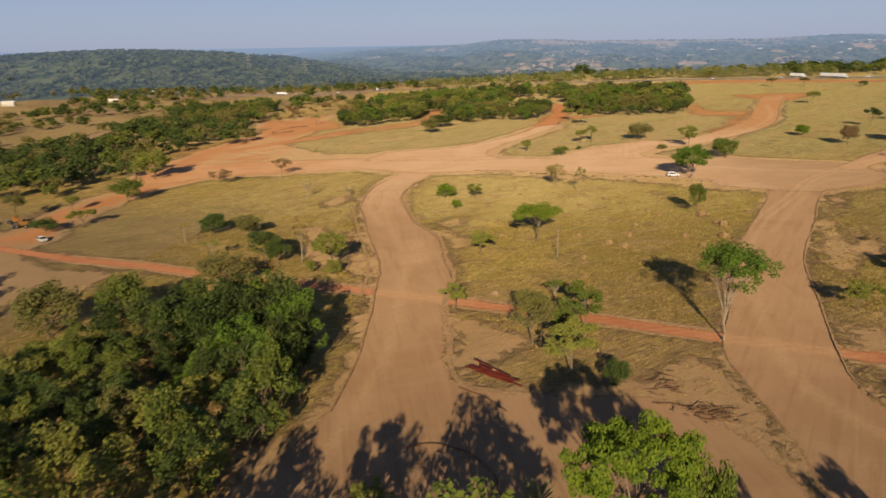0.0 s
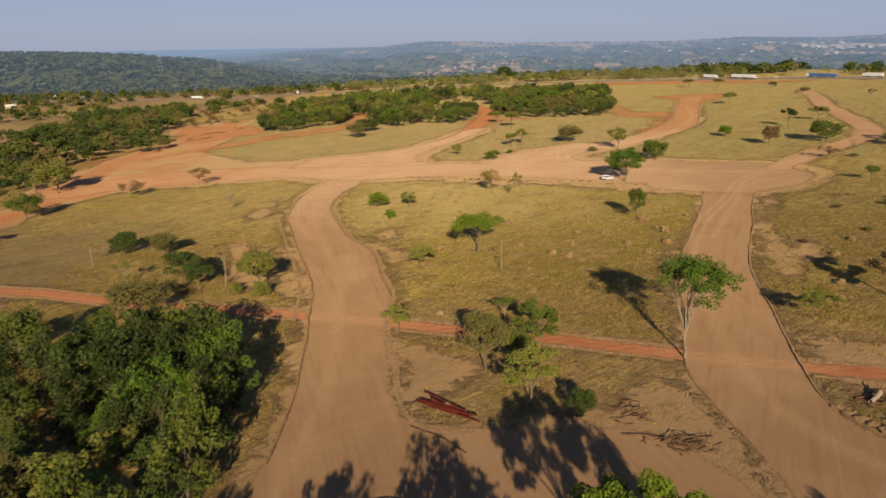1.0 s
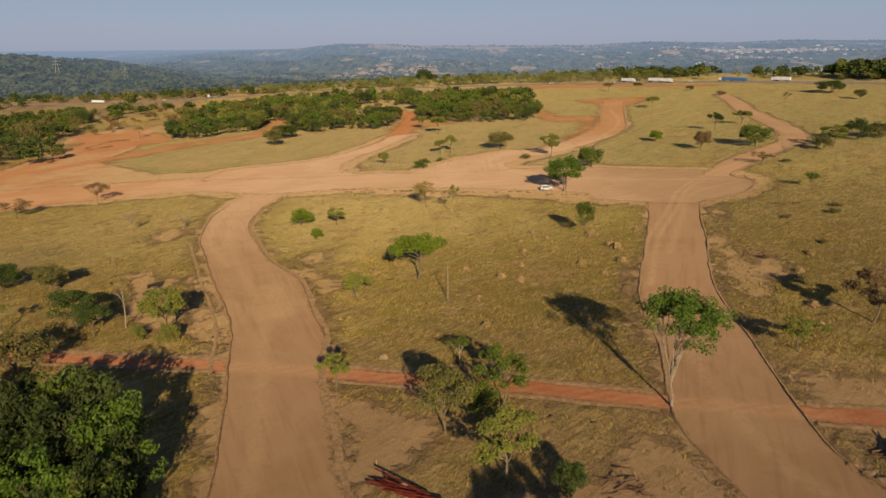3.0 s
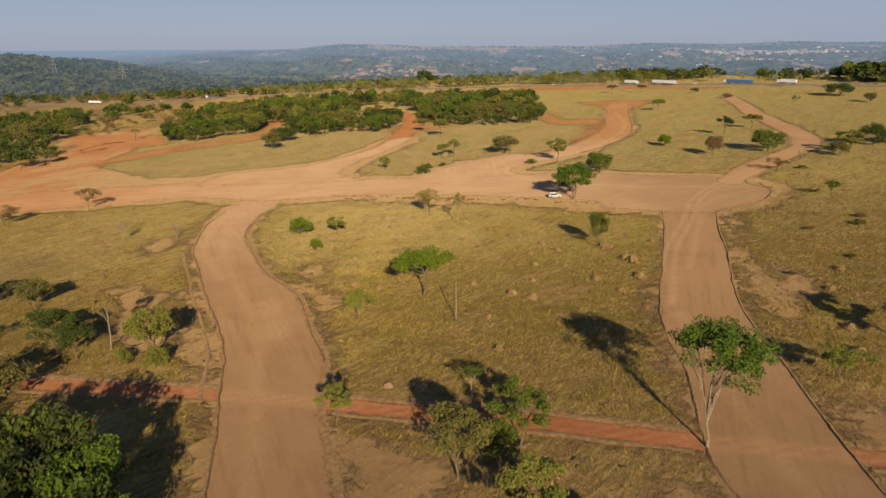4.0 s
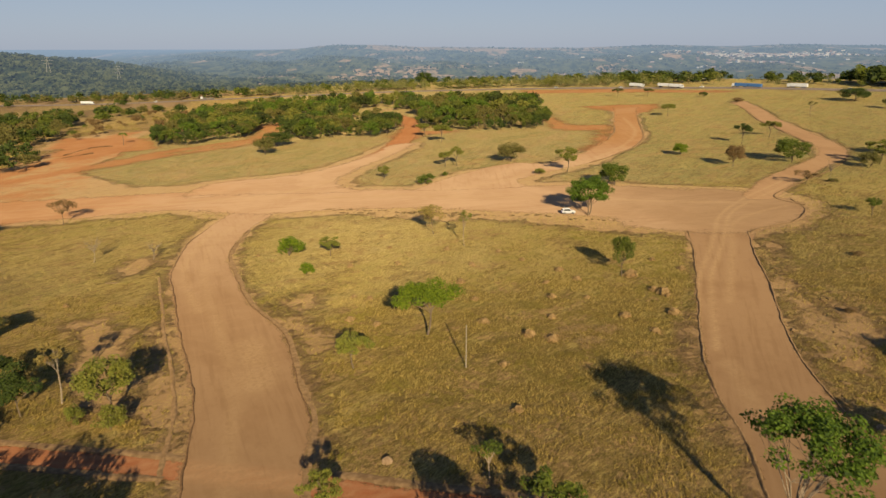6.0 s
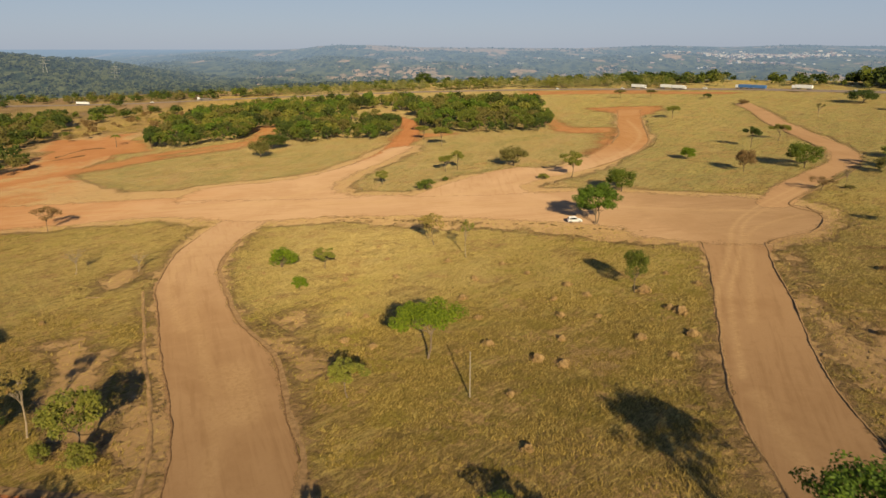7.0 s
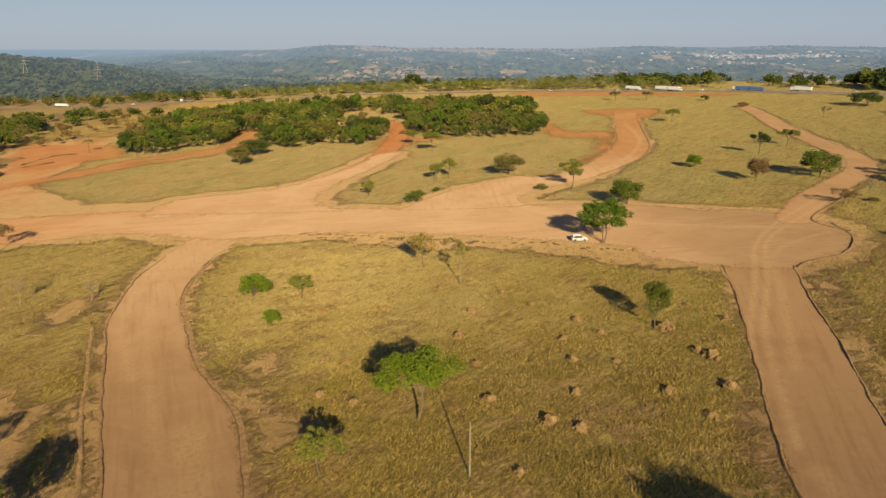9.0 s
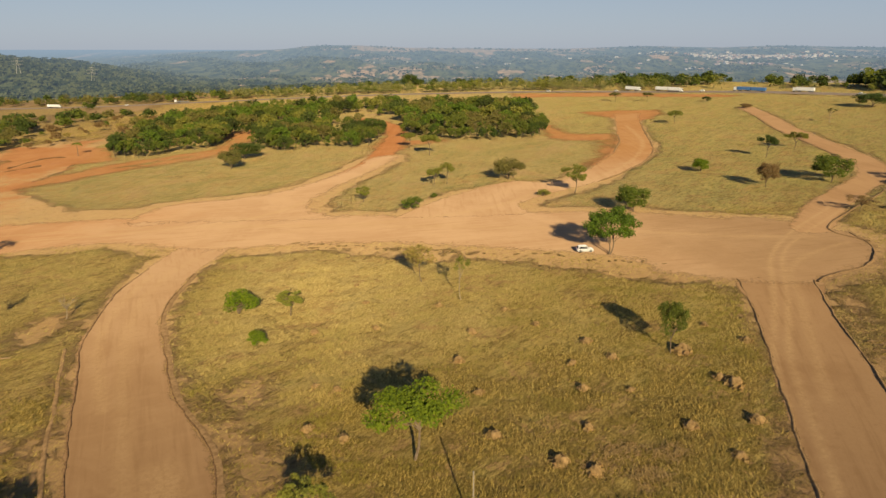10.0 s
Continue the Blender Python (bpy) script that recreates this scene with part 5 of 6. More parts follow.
def loft(profile, half, crown):
    """A closed side profile (x, z) swept across the width; crown(z) is the part of the half-width kept at that height."""
    bm = bmesh.new()
    rings = []
    for u in (-1, -0.86, 0.86, 1):
        ring = []
        for x, z in profile:
            k = 0.94 if abs(u) == 1 else 1.0
            cx = sum(q[0] for q in profile) / len(profile)
            ring.append(bm.verts.new((cx + (x - cx) * (0.985 if abs(u) == 1 else 1), u * half * crown(z), z * (1 if abs(u) < 1 else 0.985) + (0 if abs(u) < 1 else 0.006))))
        rings.append(ring)
    n = len(profile)
    for a, b in zip(rings[:-1], rings[1:]):
        for i in range(n):
            bm.faces.new((a[i], a[(i + 1) % n], b[(i + 1) % n], b[i]))
    bm.faces.new(rings[0][::-1])
    bm.faces.new(rings[-1])
    bmesh.ops.recalc_face_normals(bm, faces=bm.faces[:])
    return bm


GLASS_DARK = plain("dark_car_glass", (0.012, 0.014, 0.016), (0.02, 0.022, 0.025), 2, 0.08, 0, 0)
RUBBER = plain("tyre_rubber", (0.018, 0.018, 0.018), (0.035, 0.033, 0.03), 6, 0.9)
STEEL = plain("grey_steel", (0.35, 0.35, 0.35), (0.5, 0.5, 0.5), 4, 0.35, 0.9, 0)
WHITE = plain("dusty_white_paint", (0.68, 0.70, 0.74), (0.60, 0.61, 0.63), 0.8, 0.3, 0, 0)
SILVER = plain("dusty_silver_paint", (0.52, 0.52, 0.52), (0.44, 0.42, 0.39), 0.8, 0.3, 0.3, 0)
YELLOW = plain("worn_yellow_paint", (0.26, 0.125, 0.03), (0.17, 0.085, 0.03), 1.2, 0.5, 0, 0)
BLUE = plain("blue_paint", (0.06, 0.14, 0.34), (0.08, 0.18, 0.40), 0.8, 0.4, 0, 0)
LAMP_RED = plain("red_lamp_glass", (0.35, 0.02, 0.02), (0.3, 0.02, 0.02), 5, 0.2, 0, 0)
LAMP_CLEAR = plain("clear_lamp_glass", (0.7, 0.7, 0.68), (0.6, 0.6, 0.6), 5, 0.15, 0, 0)


def wheel(parent, x, y, r, w):
    t = part("wheel", drum(r, w, 20, (x, y, r)), RUBBER, parent, "black tyre with a grey rim", True)
    part("rim", drum(r * 0.62, w + 0.03, 14, (x, y, r)), STEEL, t)


def car(x, y, turn, paint, label, group=""):
    """A small SUV: body, cabin, glass, wheels, lamps, mirrors. It heads along its own +x."""
    ob = new("car")
    k = lambda z: 1 if z < 0.95 else 1 - 0.17 * (z - 0.95) / 0.7
    part("body", loft([(-2.05, 0.34), (-2.12, 0.6), (-2.05, 0.98), (-1.1, 1.02), (0.75, 1.0), (1.55, 0.92), (2.0, 0.78), (2.1, 0.52), (2.02, 0.3), (1.0, 0.24), (-1.2, 0.24)], 0.88, k), paint, ob, "", True)
    cabin = part("cabin", loft([(-1.98, 0.98), (-1.78, 1.42), (-1.35, 1.6), (-0.2, 1.65), (0.35, 1.58), (1.08, 0.99)], 0.86, k), paint, ob, "", True)
    for sgn in (-1, 1):
        part("side_window", loft([(-1.7, 1.04), (-1.5, 1.4), (-1.25, 1.5), (0.2, 1.51), (0.85, 1.04)], 0.02, lambda z: 1), GLASS_DARK, cabin).matrix_local = pose(0, sgn * 1.075, 0, sgn * 11, 0, 0)
        for px in (-1.28, 1.3):
            wheel(ob, px, sgn * 0.78, 0.34, 0.22)
        part("headlight", block(1.86, 2.06, sgn * 0.72 - 0.16, sgn * 0.72 + 0.16, 0.66, 0.8), LAMP_CLEAR, ob)
        part("tail_light", block(-2.12, -1.98, sgn * 0.74 - 0.1, sgn * 0.74 + 0.1, 0.75, 1.0), LAMP_RED, ob)
        part("wing_mirror", block(0.55, 0.7, sgn * 0.95 - 0.09, sgn * 0.95 + 0.09, 1.02, 1.16), paint, ob)
    part("windscreen", loft([(0.46, 1.53), (0.49, 1.55), (1.13, 1.03), (1.10, 1.0)], 0.72, lambda z: 1), GLASS_DARK, ob)
    part("rear_window", loft([(-1.80, 1.42), (-1.83, 1.40), (-2.0, 1.04), (-1.97, 1.03)], 0.66, lambda z: 1), GLASS_DARK, ob)
    ob.matrix_basis = pose(x, y, z_at(x, y) + 0.07, 0, 0, turn)
    return tagged(ob, label, "car", group)


car(21.0, 264.6, 4, WHITE, "white compact SUV parked in a tree's shade")
car(-173.9, 173.7, -25, SILVER, "silver car parked beside a dark bush")


def truck(x, y, turn, trailers, cargo, cab, label, high=3.9):
    """A road train: tractor with cab, and one or more box trailers on wheels. It heads along +x."""
    ob = new("truck")
    part("chassis", block(-1.5, 5.2, -0.9, 0.9, 0.7, 1.1), STEEL, ob)
    c = part("cab", block(2.6, 5.0, -1.25, 1.25, 0.8, 3.4, 0.15, 0.06), cab, ob)
    part("windscreen", block(4.86, 4.98, -1.05, 1.05, 2.1, 3.0, 0.03), GLASS_DARK, c)
    for sgn in (-1, 1):
        for px in (4.0, 0.2, -1.0):
            wheel(ob, px, sgn * 1.05, 0.52, 0.35)
    x1 = 2.0
    for _ in range(trailers):
        length = 12.5 if trailers > 1 else 14.5
        t = part("trailer", block(x1 - length, x1, -1.3, 1.3, 1.25, high, 0.06), cargo, ob)
        part("bed", block(x1 - length, x1, -1.2, 1.2, 1.0, 1.24, 0.02), STEEL, t)
        for sgn in (-1, 1):
            for px in (x1 - length + 1.2, x1 - length + 2.5, x1 - length + 3.8):
                wheel(ob, px, sgn * 1.05, 0.52, 0.35)
        x1 -= length + 0.9
    ob.matrix_basis = pose(x, y, z_at(x, y) + 0.27, 0, 0, turn)
    return tagged(ob, label, "truck", "highway trucks")


truck(206, 752, -54, 2, WHITE, WHITE, "white road train with two box trailers on the highway")
truck(178, 789, -54, 1, WHITE, WHITE, "white truck with a box trailer on the highway")
truck(253, 728, 128, 2, BLUE, WHITE, "blue truck with two trailers on the highway")
truck(287, 690, 128, 1, WHITE, WHITE, "white truck with a box trailer on the highway")
truck(-480, 962, -8, 1, WHITE, WHITE, "white truck with a box trailer on the highway")
truck(-330, 958, 176, 1, STEEL, WHITE, "truck with a grey flat trailer on the highway", 2.0)
for x, y, turn in ((160, 795, -50), (100, 838, -30), (226, 745, 130), (310, 640, -55), (-390, 950, 176)):
    car(x, y, turn, WHITE, "white car driving along the highway", "highway cars").matrix_basis = pose(x, y, z_at(x, y) + 0.27, 0, 0, turn)


def loader(x, y, turn):
    """A wheel loader with bucket, arms, cab and four wheels."""
    ob = new("wheel_loader")
    part("body", block(-2.8, 0.2, -1.0, 1.0, 0.9, 2.2, 0.15, 0.1), YELLOW, ob)
    c = part("cab", block(-0.6, 0.9, -0.75, 0.75, 1.4, 3.2, 0.08, 0.1), YELLOW, ob)
    part("cab_window", block(-0.5, 0.95, -0.68, 0.68, 2.2, 2.95, 0.03), GLASS_DARK, c)
    part("bucket", loft([(3.0, 0.2), (4.2, 0.15), (4.0, 0.45), (3.3, 0.6), (3.3, 1.3), (2.9, 1.1)], 1.35, lambda z: 1), STEEL, ob)
    for sgn in (-1, 1):
        part("arm", block(0.6, 3.2, sgn * 0.6 - 0.12, sgn * 0.6 + 0.12, 0.8, 1.2), YELLOW, ob)
        for px in (-1.8, 1.4):
            wheel(ob, px, sgn * 1.05, 0.72, 0.55)
    ob.matrix_basis = pose(x, y, z_at(x, y) + 0.02, 0, 0, turn)
    tagged(ob, "worn dusty orange-brown wheel loader parked on bare earth", "loader", "parked machines")


loader(-198, 191, 190)
loader(-206, 196, 165)
loader(-214, 190, 200)

# the pole and small things on the lots
POLE = plain("weathered_grey_wood", (0.22, 0.185, 0.14), (0.31, 0.27, 0.21), 4, 0.9)
pole = new("utility_pole")
part("shaft", mesh("shaft", *tube([(0, 0, -0.3), (0.02, 0, 3), (0, 0.03, 7.4)], 0.125, 0.085, 10)), POLE, pole, "", True)
part("cap", drum(0.095, 0.05, 10), STEEL, pole).matrix_basis = pose(0, 0.03, 7.42, 90, 0, 0)
pole.matrix_basis = pose(-12.3, 161.9, lie_at(-12.3, 161.9))
tagged(pole, "bare weathered grey utility pole standing in grass", "pole")

MOUND = plain("dry_straw_earth", (0.23, 0.150, 0.070), (0.36, 0.245, 0.120), 2.2, 0.95, 0, 0.9, 0.15)
MOUND_GRASS = leaf_material("mound_straw", (0.17, 0.115, 0.045), (0.43, 0.30, 0.125), (0.34, 0.21, 0.09), 0.2, 0.15)


def lump(seed, radius, height, rough=0.25):
    bm = bmesh.new()
    bmesh.ops.create_icosphere(bm, subdivisions=3, radius=1)
    for v in bm.verts:
        n = noise.noise(v.co * 1.7 + Vector((seed * 7.1, 0, 0))) * rough * 1.6 + noise.noise(v.co * 4.3 + Vector((0, seed * 3.3, 0))) * rough * 0.7
        v.co = Vector((v.co.x * radius * (1 + n), v.co.y * radius * (1 + n), max(-0.25, v.co.z) * height * (1 + n)))
    return bm


mounds = []
for i in range(3):
    ob = new("termite_mound")
    part("mound", lump(i + 1, 0.62, 0.85), MOUND, ob, "", True)
    r = np.random.RandomState(i + 60)
    v, f = leaves(r, np.array([(0.4, 0.2, 0.15), (-0.4, 0.3, 0.2), (0.1, -0.5, 0.15), (-0.2, 0.5, 0.35)]), np.array([0.6, 0.5, 0.6, 0.55]), 130, 0.24, 0.3)
    v[:, 2] = np.abs(v[:, 2])
    part("dry_grass", mesh("dry_grass", v, f, MOUND_GRASS), None, ob, "dry straw tuft round the mound")
    tagged(ob, "tan termite mound ringed with dry straw in grass", "mound", "termite mounds")
    mounds.append(ob)
spots = [(-9.8, 216.7, 1.1), (-2.6, 228.1, 0.9), (2.4, 218.4, 0.9), (10.1, 209.9, 1.1), (6.1, 201.7, 1.0), (13.1, 202.9, 1.1), (6.2, 193.1, 1.1), (-12.6, 205.1, 1.3), (-9.8, 192.8, 0.9), (4.6, 181.6, 1.0), (-8.3, 180.5, 1.3),
         (-0.6, 173.6, 1.4), (18.3, 180.6, 1.2), (13.2, 192, 0.8), (28.8, 191.6, 1.7), (27.5, 194, 1.2), (33, 215.5, 0.9), (37.4, 207.6, 1.1), (3.4, 171.6, 1.3), (22.1, 173.3, 1.1), (27.8, 181.5, 1.3), (25.2, 204.4, 1.9),
         (-31.3, 234.5, 0.9), (-39.7, 219.9, 1.1), (-28, 221.3, 0.9), (-35.8, 197.8, 0.8), (-32.1, 196.2, 0.9), (-34.7, 184.6, 1.0), (-29.1, 181.7, 1.1), (-15.9, 231.8, 1.0), (-34.6, 246.4, 0.8), (-40, 243.3, 0.7), (-65.9, 232.8, 0.7), (-60.9, 227.8, 0.6),
         (-6, 162, 0.9), (-5, 147, 1.0), (56, 150, 1.2), (52, 140, 1.3), (62, 168, 1.2), (70, 180, 1.3), (-100, 200, 0.9)]
for i, (x, y, q) in enumerate(spots):
    m = pose(x, y, lie_at(x, y) - 0.05, 0, 0, i * 77 % 360) @ Matrix.Diagonal((q, q, q * 1.05, 1))
    if i < 3:
        mounds[i].matrix_basis = m
    else:
        o = mounds[i % 3].scale
        copy_thing(mounds[i % 3], m @ Matrix.Diagonal((1 / o.x, 1 / o.y, 1 / o.z, 1)))



def clods():
    """Clods of turf and turned earth left along the avenue's southern edge and beside the east road."""
    r = np.random.RandomState(29)
    forms = []
    for i in range(4):
        bm = lump(40 + i, 1.0, 0.5, 0.4)
        bmesh.ops.dissolve_limit(bm, angle_limit=0.35, verts=bm.verts[:], edges=bm.edges[:])
        bmesh.ops.triangulate(bm, faces=bm.faces[:])
        forms.append((np.array([v.co[:] for v in bm.verts]), [[v.index for v in f.verts] for f in bm.faces]))
        bm.free()
    pieces = []
    for line, step, wide in (([(-57, 286), (-37, 279.5), (-18, 272.5), (-5, 267.5), (9, 265), (22, 257.5), (37, 252.5)], 1.5, 0.8), ([(-55, 281), (-27, 267), (1, 257), (23, 247), (35, 237)], 3.0, 2.0), ([(47, 150), (50, 165), (56, 186), (64, 208)], 1.6, 3.0), ([(-18, 119), (-2, 115), (12, 111)], 2.0, 1.5)):
        for x, y in smooth(line, step).tolist():
            if r.uniform() < 0.35:
                continue
            x, y = x + r.normal() * wide, y + r.normal() * wide
            v, f = forms[r.randint(4)]
            a, q = r.uniform(0, 6.28), r.uniform(0.18, 0.6)
            spin = np.array([[math.cos(a), -math.sin(a), 0], [math.sin(a), math.cos(a), 0], [0, 0, 1]])
            pieces.append(((v * (q * r.uniform(1, 2.2), q, q * 0.8)) @ spin.T + (x, y, lie_at(x, y)), f))
    tagged(new("earth_clods", mesh("earth_clods", *join(pieces), CLOD, True)), "dark clods of turf and earth along the road edges", "clods", kind="stuff")


CLOD = plain("turf_clods", (0.10, 0.072, 0.032), (0.26, 0.170, 0.085), 1.1, 0.95, 0, 0.8, 0.1)
clods()
r = np.random.RandomState(37)
litter = []
for hx, hy, hr in ((4.1, 172.6, 1.3), (7.8, 175.6, 1.6), (9.6, 170.5, 1.4), (13.5, 174.8, 1.3)):
    n = 260
    foot = np.column_stack([r.normal(hx, hr, n), r.normal(hy, hr * 0.7, n), r.uniform(0.02, 0.3, n)])
    foot[:, 2] += lie(foot[:, 0], foot[:, 1])
    a, q = r.normal(0.9, 0.9, n), r.uniform(0.5, 1.3, n)
    way = np.column_stack([np.cos(a) * q, np.sin(a) * q, r.uniform(-0.05, 0.3, n)])
    side = np.column_stack([-np.sin(a), np.cos(a), 0 * a]) * 0.07
    litter.append(np.stack([foot - side, foot + side, foot + way], 1).reshape(-1, 3))
litter = np.concatenate(litter)
tagged(new("straw_litter", mesh("straw_litter", litter, np.arange(len(litter)).reshape(-1, 3), MOUND_GRASS)), "flattened litter of pale dry straw in grass", "straw", kind="stuff")
for i, (x, y, q) in enumerate(((35.9, 100.2, 0.7), (36.9, 98.3, 0.9), (37.9, 97.0, 1.1), (39.0, 95.7, 0.9), (40.2, 94.3, 1.2), (41.6, 93.2, 1.0), (43.6, 92.0, 1.1))):
    ob = new("earth_heap")
    part("earth", lump(60 + i, q * 0.9, q * 0.34, 0.3), BERM, ob, "", True)
    ob.matrix_basis = pose(x, y, lie_at(x, y) - 0.05, 0, 0, i * 50)
    tagged(ob, "small heap of dumped tan earth along the road edge", "earth heap", "earth heaps")

PALE_STONE = plain("pale_stone", (0.25, 0.17, 0.10), (0.33, 0.23, 0.14), 2, 0.9)
for x, y, q, label in ((-23, 135.4, 0.75, "pale rounded boulder beside the red track"), (-17, 99.2, 0.9, "pale boulder beside rusty beams"), (42, 139, 0.6, "pale boulder in dry grass")):
    ob = new("boulder", None)
    part("stone", lump(int(q * 40), q, q * 0.8, 0.12), PALE_STONE, ob, "", True)
    ob.matrix_basis = pose(x, y, lie_at(x, y))
    tagged(ob, label, "boulder")

RUST = plain("rusty_red_steel", (0.075, 0.014, 0.010), (0.14, 0.030, 0.020), 2.0, 0.7, 0.1, 0.5)
pile = new("beam_pile")
r = random.Random(12)
for i in range(22):
    length = r.uniform(3.5, 9)
    b = part("beam", block(-length / 2, length / 2, -0.07, 0.07, 0, 0.17, 0.015), RUST, pile, "rusty red steel beam" if i == 0 else "")
    b.matrix_basis = pose(r.uniform(-1.6, 1.6), r.uniform(-0.9, 0.9), 0.03 + (i // 6) * 0.18, 0, 0 if i < 12 else r.uniform(-4, 4), r.uniform(-9, 9) if i < 18 else r.uniform(-18, 18))
for px in (-3.5, 0.5, 3.8):
    part("post", block(px - 0.1, px + 0.1, -0.1, 0.1, 0, r.uniform(0.45, 0.85), 0.02), RUST, pile).matrix_basis = pose(0, r.uniform(-0.9, 0.9), 0)
pile.matrix_basis = pose(-16.8, 98.4, lie_at(-16.8, 98.4), 0, 0, -27)
tagged(pile, "heap of rusty red steel beams on dry grass", "beam pile")

LOG = plain("dead_wood", (0.10, 0.056, 0.030), (0.22, 0.128, 0.072), 3, 0.95, 0, 0.7)


def brush_heap(seed, spots, place, label, logs=()):
    """Dead branches and logs thrown together. spots: middle, spread and number of the branches."""
    heap = new("brush_heap")
    r = np.random.RandomState(seed)
    for cx, cy, sx, sy, count in spots:
        for _ in range(count):
            a, n = r.uniform(0, 6.28), r.uniform(0.8, 3.6)
            c = np.array([cx + r.normal() * sx, cy + r.normal() * sy, r.uniform(0.05, 0.55)])
            d = np.array([math.cos(a), math.sin(a) * 0.6, r.uniform(-0.12, 0.16)]) * n / 2
            v, f = tube([c - d, c + r.normal(size=3) * 0.14, c + d], r.uniform(0.035, 0.10), 0.02, 5)
            v[:, 2] = np.maximum(v[:, 2], 0.02)
            part("branch", mesh("branch", v, f), LOG, heap, "", True)
    for a, b in logs:
        part("log", mesh("log", *tube([a, ((a[0] + b[0]) / 2, (a[1] + b[1]) / 2 + 0.3, 0.16), b], 0.13, 0.07, 8)), LOG, heap, "long dead trunk", True)
    heap.matrix_basis = pose(place[0], place[1], lie_at(*place) + 0.05, 0, -2.7, 0)
    tagged(heap, label, "brush heap")


brush_heap(17, ((0, 0, 2.4, 0.9, 42), (-4.5, 6.5, 1.3, 1.8, 26), (2.5, -2.2, 1.5, 0.7, 20)), (13.5, 91), "heap of dead branches and logs on bare earth", (((-6.5, 1.2, 0.1), (-1.0, 0.5, 0.12)), ((1.0, -0.4, 0.12), (5.0, 1.0, 0.1)), ((-1, -1.2, 0.1), (3.5, -2.8, 0.1))))
brush_heap(19, ((0, 0, 2.6, 1.5, 34), (5, -2, 2.0, 1.0, 22)), (43, 101.5), "tangle of dark dead branches beside an uprooted stump", (((-3.5, 1.0, 0.2), (1.5, 1.6, 0.2)),))
brush_heap(21, ((0, 0, 3.0, 0.8, 20),), (86, 227), "scattered dead branches in the east lot")

stump = new("uprooted_stump")
r = np.random.RandomState(23)
part("log", mesh("log", *tube([(-1.6, 0, 0.4), (0, 0.1, 0.6), (1.4, 0.3, 0.9)], 0.3, 0.36, 9)), PALE_BARK, stump, "grey dead trunk", True)
for i in range(9):
    a = i * 0.7
    part("root", mesh("root", *tube([(1.3, 0.3, 0.9), (1.7, 0.3 + math.cos(a) * 0.6, 0.9 + math.sin(a) * 0.5), (2.1 + r.uniform(-0.2, 0.3), 0.3 + math.cos(a) * 1.2, max(0.05, 0.9 + math.sin(a) * 1.0))], 0.14, 0.03, 6)), LOG, stump, "", True)
stump.matrix_basis = pose(42, 102, lie_at(42, 102), 0, 0, 40)
tagged(stump, "grey uprooted tree stump with splayed roots", "stump")

plank = new("plank")
part("board", block(-1.6, 1.6, -0.18, 0.18, 0.05, 0.16, 0.02), PALE_STONE, plank)
plank.matrix_basis = pose(-96.5, 214.5, lie_at(-96.5, 214.5), 0, 0, 8)
tagged(plank, "pale loose plank lying in dry grass", "plank")

for line, label in (([(-25, 76), (-22, 77.4), (-19, 77.2), (-16, 76), (-14, 74), (-12, 71.5), (-11, 68)], "dark bent pipe lying on bare earth"), ([(-21.5, 93.4), (-19, 92), (-16.5, 90.5), (-13, 87)], "dark hose lying on bare earth")):
    ob = new("pipe")
    q = smooth(line, 0.5)
    part("run", mesh("run", *tube(np.column_stack([q, terrain(q[:, 0], q[:, 1]) + 0.17]), 0.1, 0.1, 7)), LOG, ob, "", True)
    tagged(ob, label, "pipe")

SPIKE = leaf_material("pale_spiky_leaves", (0.16, 0.18, 0.05), (0.32, 0.32, 0.12))
agave = new("palm_shrub")
for i in range(16):
    a, t = i * 2.4, 0.35 + 0.55 * (i % 5) / 5
    tip = np.array([math.cos(a) * math.cos(t) * 2.6, math.sin(a) * math.cos(t) * 2.6, math.sin(t) * 4.2])
    side = np.array([-math.sin(a), math.cos(a), 0]) * 0.12
    mid = tip * 0.55 + (0, 0, 0.35)
    part("frond", mesh("frond", [-side, side, mid + side * 1.3, tip, mid - side * 1.3], [[0, 1, 2, 3, 4]]), SPIKE, agave)
part("stem", mesh("stem", *tube([(0, 0, -3.6), (0.1, 0, -1.5), (0, 0, 0.2)], 0.22, 0.16, 8)), BARK, agave)
agave.matrix_basis = pose(-6, 62.5, lie_at(-6, 62.5) + 3.4)
tagged(agave, "spiky pale green palm-like shrub", "shrub")


def palm(x, y, h):
    ob = new("palm_tree")
    part("trunk", mesh("trunk", *tube([(0, 0, -0.2), (0.15, 0, h * 0.5), (0, 0, h)], 0.22, 0.15, 8)), BARK, ob, "", True)
    for i in range(14):
        a, q = i * 2.4, 0.5 + 0.5 * (i % 4) / 4
        d = np.array([math.cos(a), math.sin(a), 0])
        side = np.array([-math.sin(a), math.cos(a), 0]) * 0.35
        pts = [np.array([0, 0, h]) + d * u * 3.4 + (0, 0, 2.2 * u * q - 3.0 * u * u) for u in (0, 0.35, 0.7, 1)]
        part("frond", mesh("frond", [pts[0], pts[1] - side, pts[2] - side, pts[3], pts[2] + side, pts[1] + side], [[0, 1, 2, 3, 4, 5]]), LEAF["green"], ob)
    ob.matrix_basis = pose(x, y, lie_at(x, y))
    tagged(ob, "slim palm tree with drooping green fronds", "palm", "palms")


palm(-226, 503, 7.5)
palm(-246, 236, 9)
palm(-252, 229, 8)

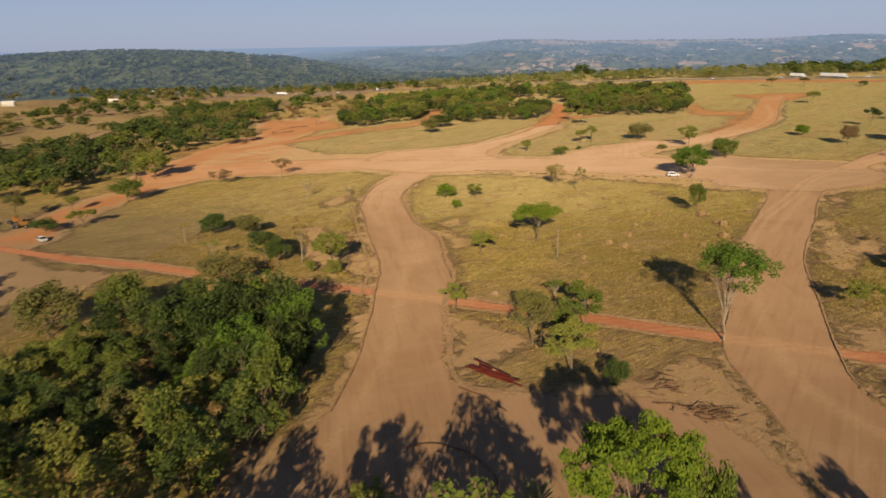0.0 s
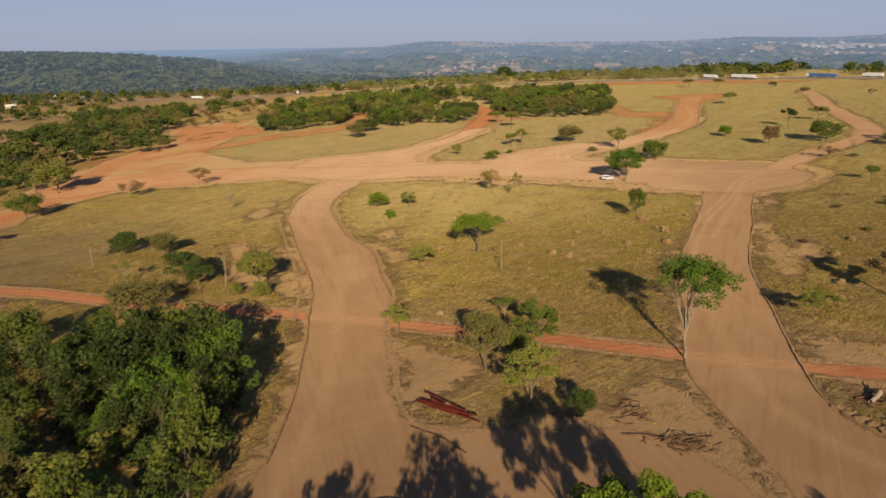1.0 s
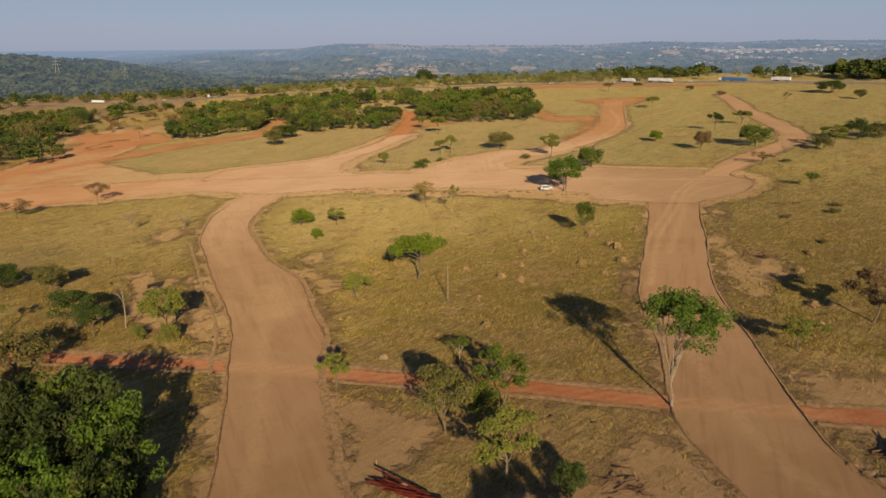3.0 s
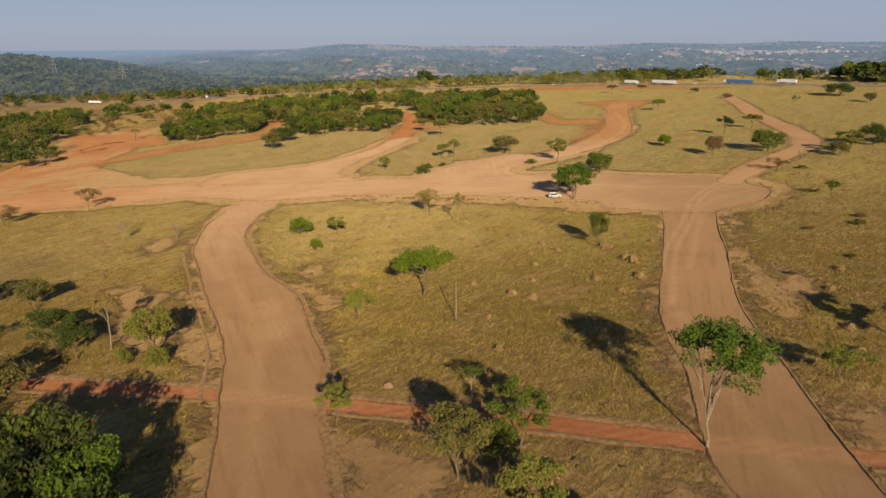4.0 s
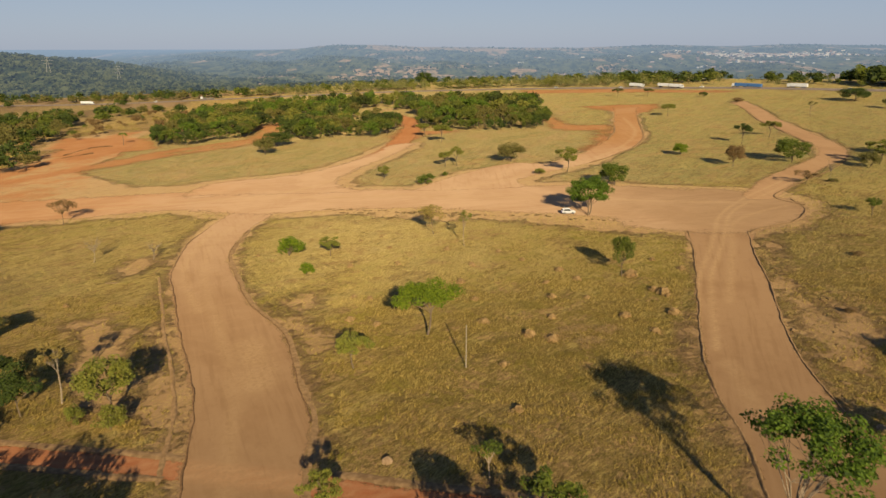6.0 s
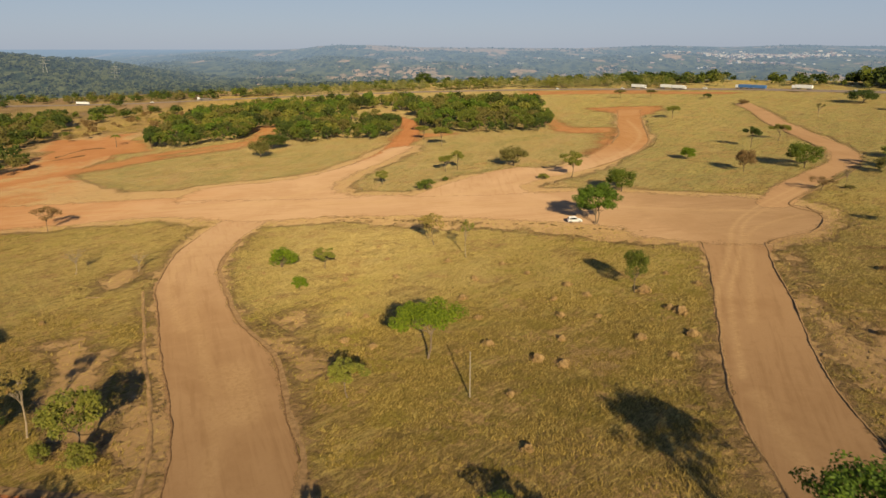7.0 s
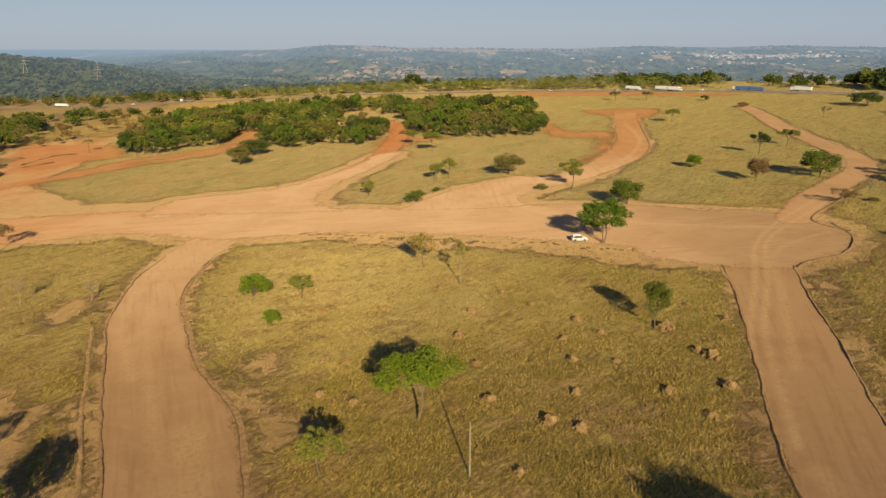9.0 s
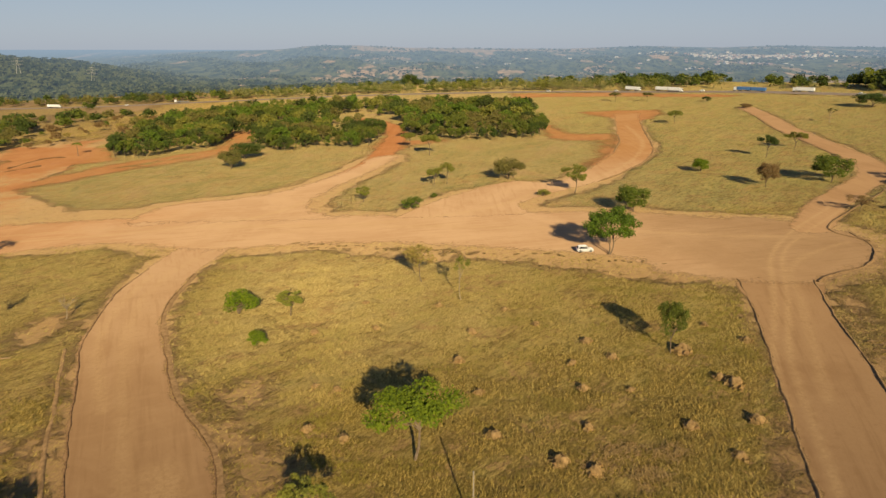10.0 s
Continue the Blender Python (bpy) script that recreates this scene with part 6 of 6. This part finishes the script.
# ---- far buildings ----
PLASTER = plain("weathered_plaster", (0.62, 0.58, 0.52), (0.72, 0.69, 0.64), 0.4, 0.9)
TILE_RED = plain("red_roof_sheet", (0.36, 0.11, 0.06), (0.45, 0.16, 0.09), 0.5, 0.8)
SHEET = plain("grey_roof_sheet", (0.55, 0.53, 0.50), (0.66, 0.64, 0.60), 0.5, 0.6)


def house(x, y, turn, w, d, h, roof_mat, label):
    ob = new("house")
    wall = part("wall", block(-w / 2, w / 2, -d / 2, d / 2, -1, h, 0.0), PLASTER, ob)
    bm = bmesh.new()
    vs = [bm.verts.new(c) for c in ((-w / 2 - 0.6, -d / 2 - 0.6, h), (w / 2 + 0.6, -d / 2 - 0.6, h), (w / 2 + 0.6, d / 2 + 0.6, h), (-w / 2 - 0.6, d / 2 + 0.6, h), (-w / 2 - 0.6, 0, h + d * 0.22), (w / 2 + 0.6, 0, h + d * 0.22))]
    for f in ((0, 1, 5, 4), (2, 3, 4, 5), (0, 4, 3), (1, 2, 5), (0, 3, 2, 1)):
        bm.faces.new([vs[i] for i in f])
    part("roof", bm, roof_mat, ob)
    for px in np.arange(-w / 2 + 2, w / 2 - 1, 4.0):
        part("window", block(px, px + 1.4, -d / 2 - 0.05, -d / 2 + 0.05, 1.0, 2.2, 0.0), GLASS_DARK, wall)
    ob.matrix_basis = pose(x, y, z_at(x, y), 0, 0, turn)
    tagged(ob, label, "house", "far houses")


house(-737, 1029, 20, 26, 12, 4, SHEET, "low white shed with a grey sheet roof")
house(-770, 1120, 30, 24, 12, 4, TILE_RED, "low house with a red roof among trees")
house(-790, 1072, 10, 20, 10, 4, SHEET, "low white shed with a grey sheet roof")
house(-839, 824, 35, 16, 9, 5, SHEET, "white shed standing in a dry field")
house(-710, 880, 30, 12, 8, 3.5, SHEET, "small plastered house beside trees")


def far_town():
    """White walls and roofs of a town on the far slope."""
    r = np.random.RandomState(71)
    V, F = [], []
    corner = np.array([(-1, -1, 0), (1, -1, 0), (1, 1, 0), (-1, 1, 0), (-1, -1, 1), (1, -1, 1), (1, 1, 1), (-1, 1, 1)], float)
    side = [[0, 1, 5, 4], [1, 2, 6, 5], [2, 3, 7, 6], [3, 0, 4, 7], [4, 5, 6, 7]]
    for cx, cy, sx, sy, n in ((1110, 2900, 50, 70, 190), (1215, 2830, 65, 60, 210), (1345, 2760, 60, 70, 150), (1090, 3120, 80, 40, 40), (930, 3150, 80, 40, 14), (1470, 2680, 80, 40, 30), (1100, 2500, 110, 50, 20), (820, 2600, 150, 70, 12), (300, 2900, 300, 120, 10)):
        for _ in range(n):
            x, y = cx + r.normal() * sx, cy + r.normal() * sy
            box = corner * (r.uniform(3, 8), r.uniform(3, 7), r.uniform(3, 6)) + (x, y, z_at(x, y) - 1)
            F += [[k + len(V) * 8 for k in f] for f in side]
            V.append(box)
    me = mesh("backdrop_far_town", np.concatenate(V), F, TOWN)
    # even share of haze glow on all walls
    me.attributes.new("haze", "FLOAT", "POINT").data.foreach_set("value", np.full(len(V) * 8, 0.55, np.float32))
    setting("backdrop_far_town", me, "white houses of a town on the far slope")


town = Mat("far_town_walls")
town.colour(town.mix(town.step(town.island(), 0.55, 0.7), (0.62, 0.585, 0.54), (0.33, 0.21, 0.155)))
# walls glow pale blue to imitate the haze before them
TOWN = haze_glow(town, (0.27, 0.36, 0.47), 0.85)
far_town()


def far_woods():
    """Tree crowns of the wooded hill and the valley, as domes of broad leaf sprays."""
    r = np.random.RandomState(81)
    n = 60000
    b, d = np.radians(r.uniform(-72, 36, n)), r.uniform(1100, 3600, n)
    x, y = d * np.sin(b), 50 + d * np.cos(b)
    hill = soft(-np.degrees(b), 13, 22)
    keep = ((y - np.interp(x, HX, HY) > 200) | ((hill > 0.9) & (d > 1330))) & (waves(x, y, 330, 91) + r.uniform(-0.5, 0.5, n) + hill * 1.6 * (d < 2200) > 0.3)
    x, y = x[keep][:15000], y[keep][:15000]
    n = len(x)
    s = r.uniform(3.5, 7.5, n)
    C = np.column_stack([x, y, terrain(x, y) + s * 0.25])
    V = []
    for k in range(5):
        v = r.normal(size=(n, 3))
        v[:, 2] = np.abs(v[:, 2]) + 0.15
        v /= np.linalg.norm(v, axis=1)[:, None]
        pos = C + v * s[:, None] * (1, 1, 0.75)
        a = np.cross(v, r.normal(size=(n, 3)))
        a /= np.linalg.norm(a, axis=1)[:, None]
        c = np.cross(v, a)
        q = (s * r.uniform(0.45, 0.75, n))[:, None]
        V.append(np.stack([pos - a * q, pos - c * q, pos + a * q, pos + c * q], 1).reshape(-1, 3))
    V = np.concatenate(V)
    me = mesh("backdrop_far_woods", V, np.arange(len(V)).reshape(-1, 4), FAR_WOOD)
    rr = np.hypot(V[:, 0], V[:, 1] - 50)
    # crowns take on more of the glow that imitates haze farther off
    me.attributes.new("haze", "FLOAT", "POINT").data.foreach_set("value", (0.13 + 0.53 * soft(rr, 1100, 3900)).astype(np.float32))
    setting("backdrop_far_woods", me, "hazy dark green woods on the far hill")


far_woods()
PYLON = plain("galvanised_steel", (0.4, 0.4, 0.4), (0.5, 0.5, 0.5), 2, 0.5, 0.5, 0)
for x, y in ((-798, 1440), (-690, 1500)):
    ob = new("pylon")
    for sx, sy in ((-1, -1), (1, -1), (1, 1), (-1, 1)):
        part("leg", mesh("leg", *tube([(sx * 4, sy * 4, 0), (sx * 1.2, sy * 1.2, 22), (sx * 0.6, sy * 0.6, 32)], 0.22, 0.15, 4)), PYLON, ob)
    for hgt, w in ((20, 16), (26, 20), (31, 10)):
        part("cross_arm", mesh("cross_arm", *tube([(-w / 2, 0, hgt), (0, 0, hgt + 0.6), (w / 2, 0, hgt)], 0.25, 0.25, 4)), PYLON, ob)
    ob.matrix_basis = pose(x, y, z_at(x, y), 0, 0, 25)
    tagged(ob, "grey lattice power pylon before the wooded hill", "pylon", "pylons")
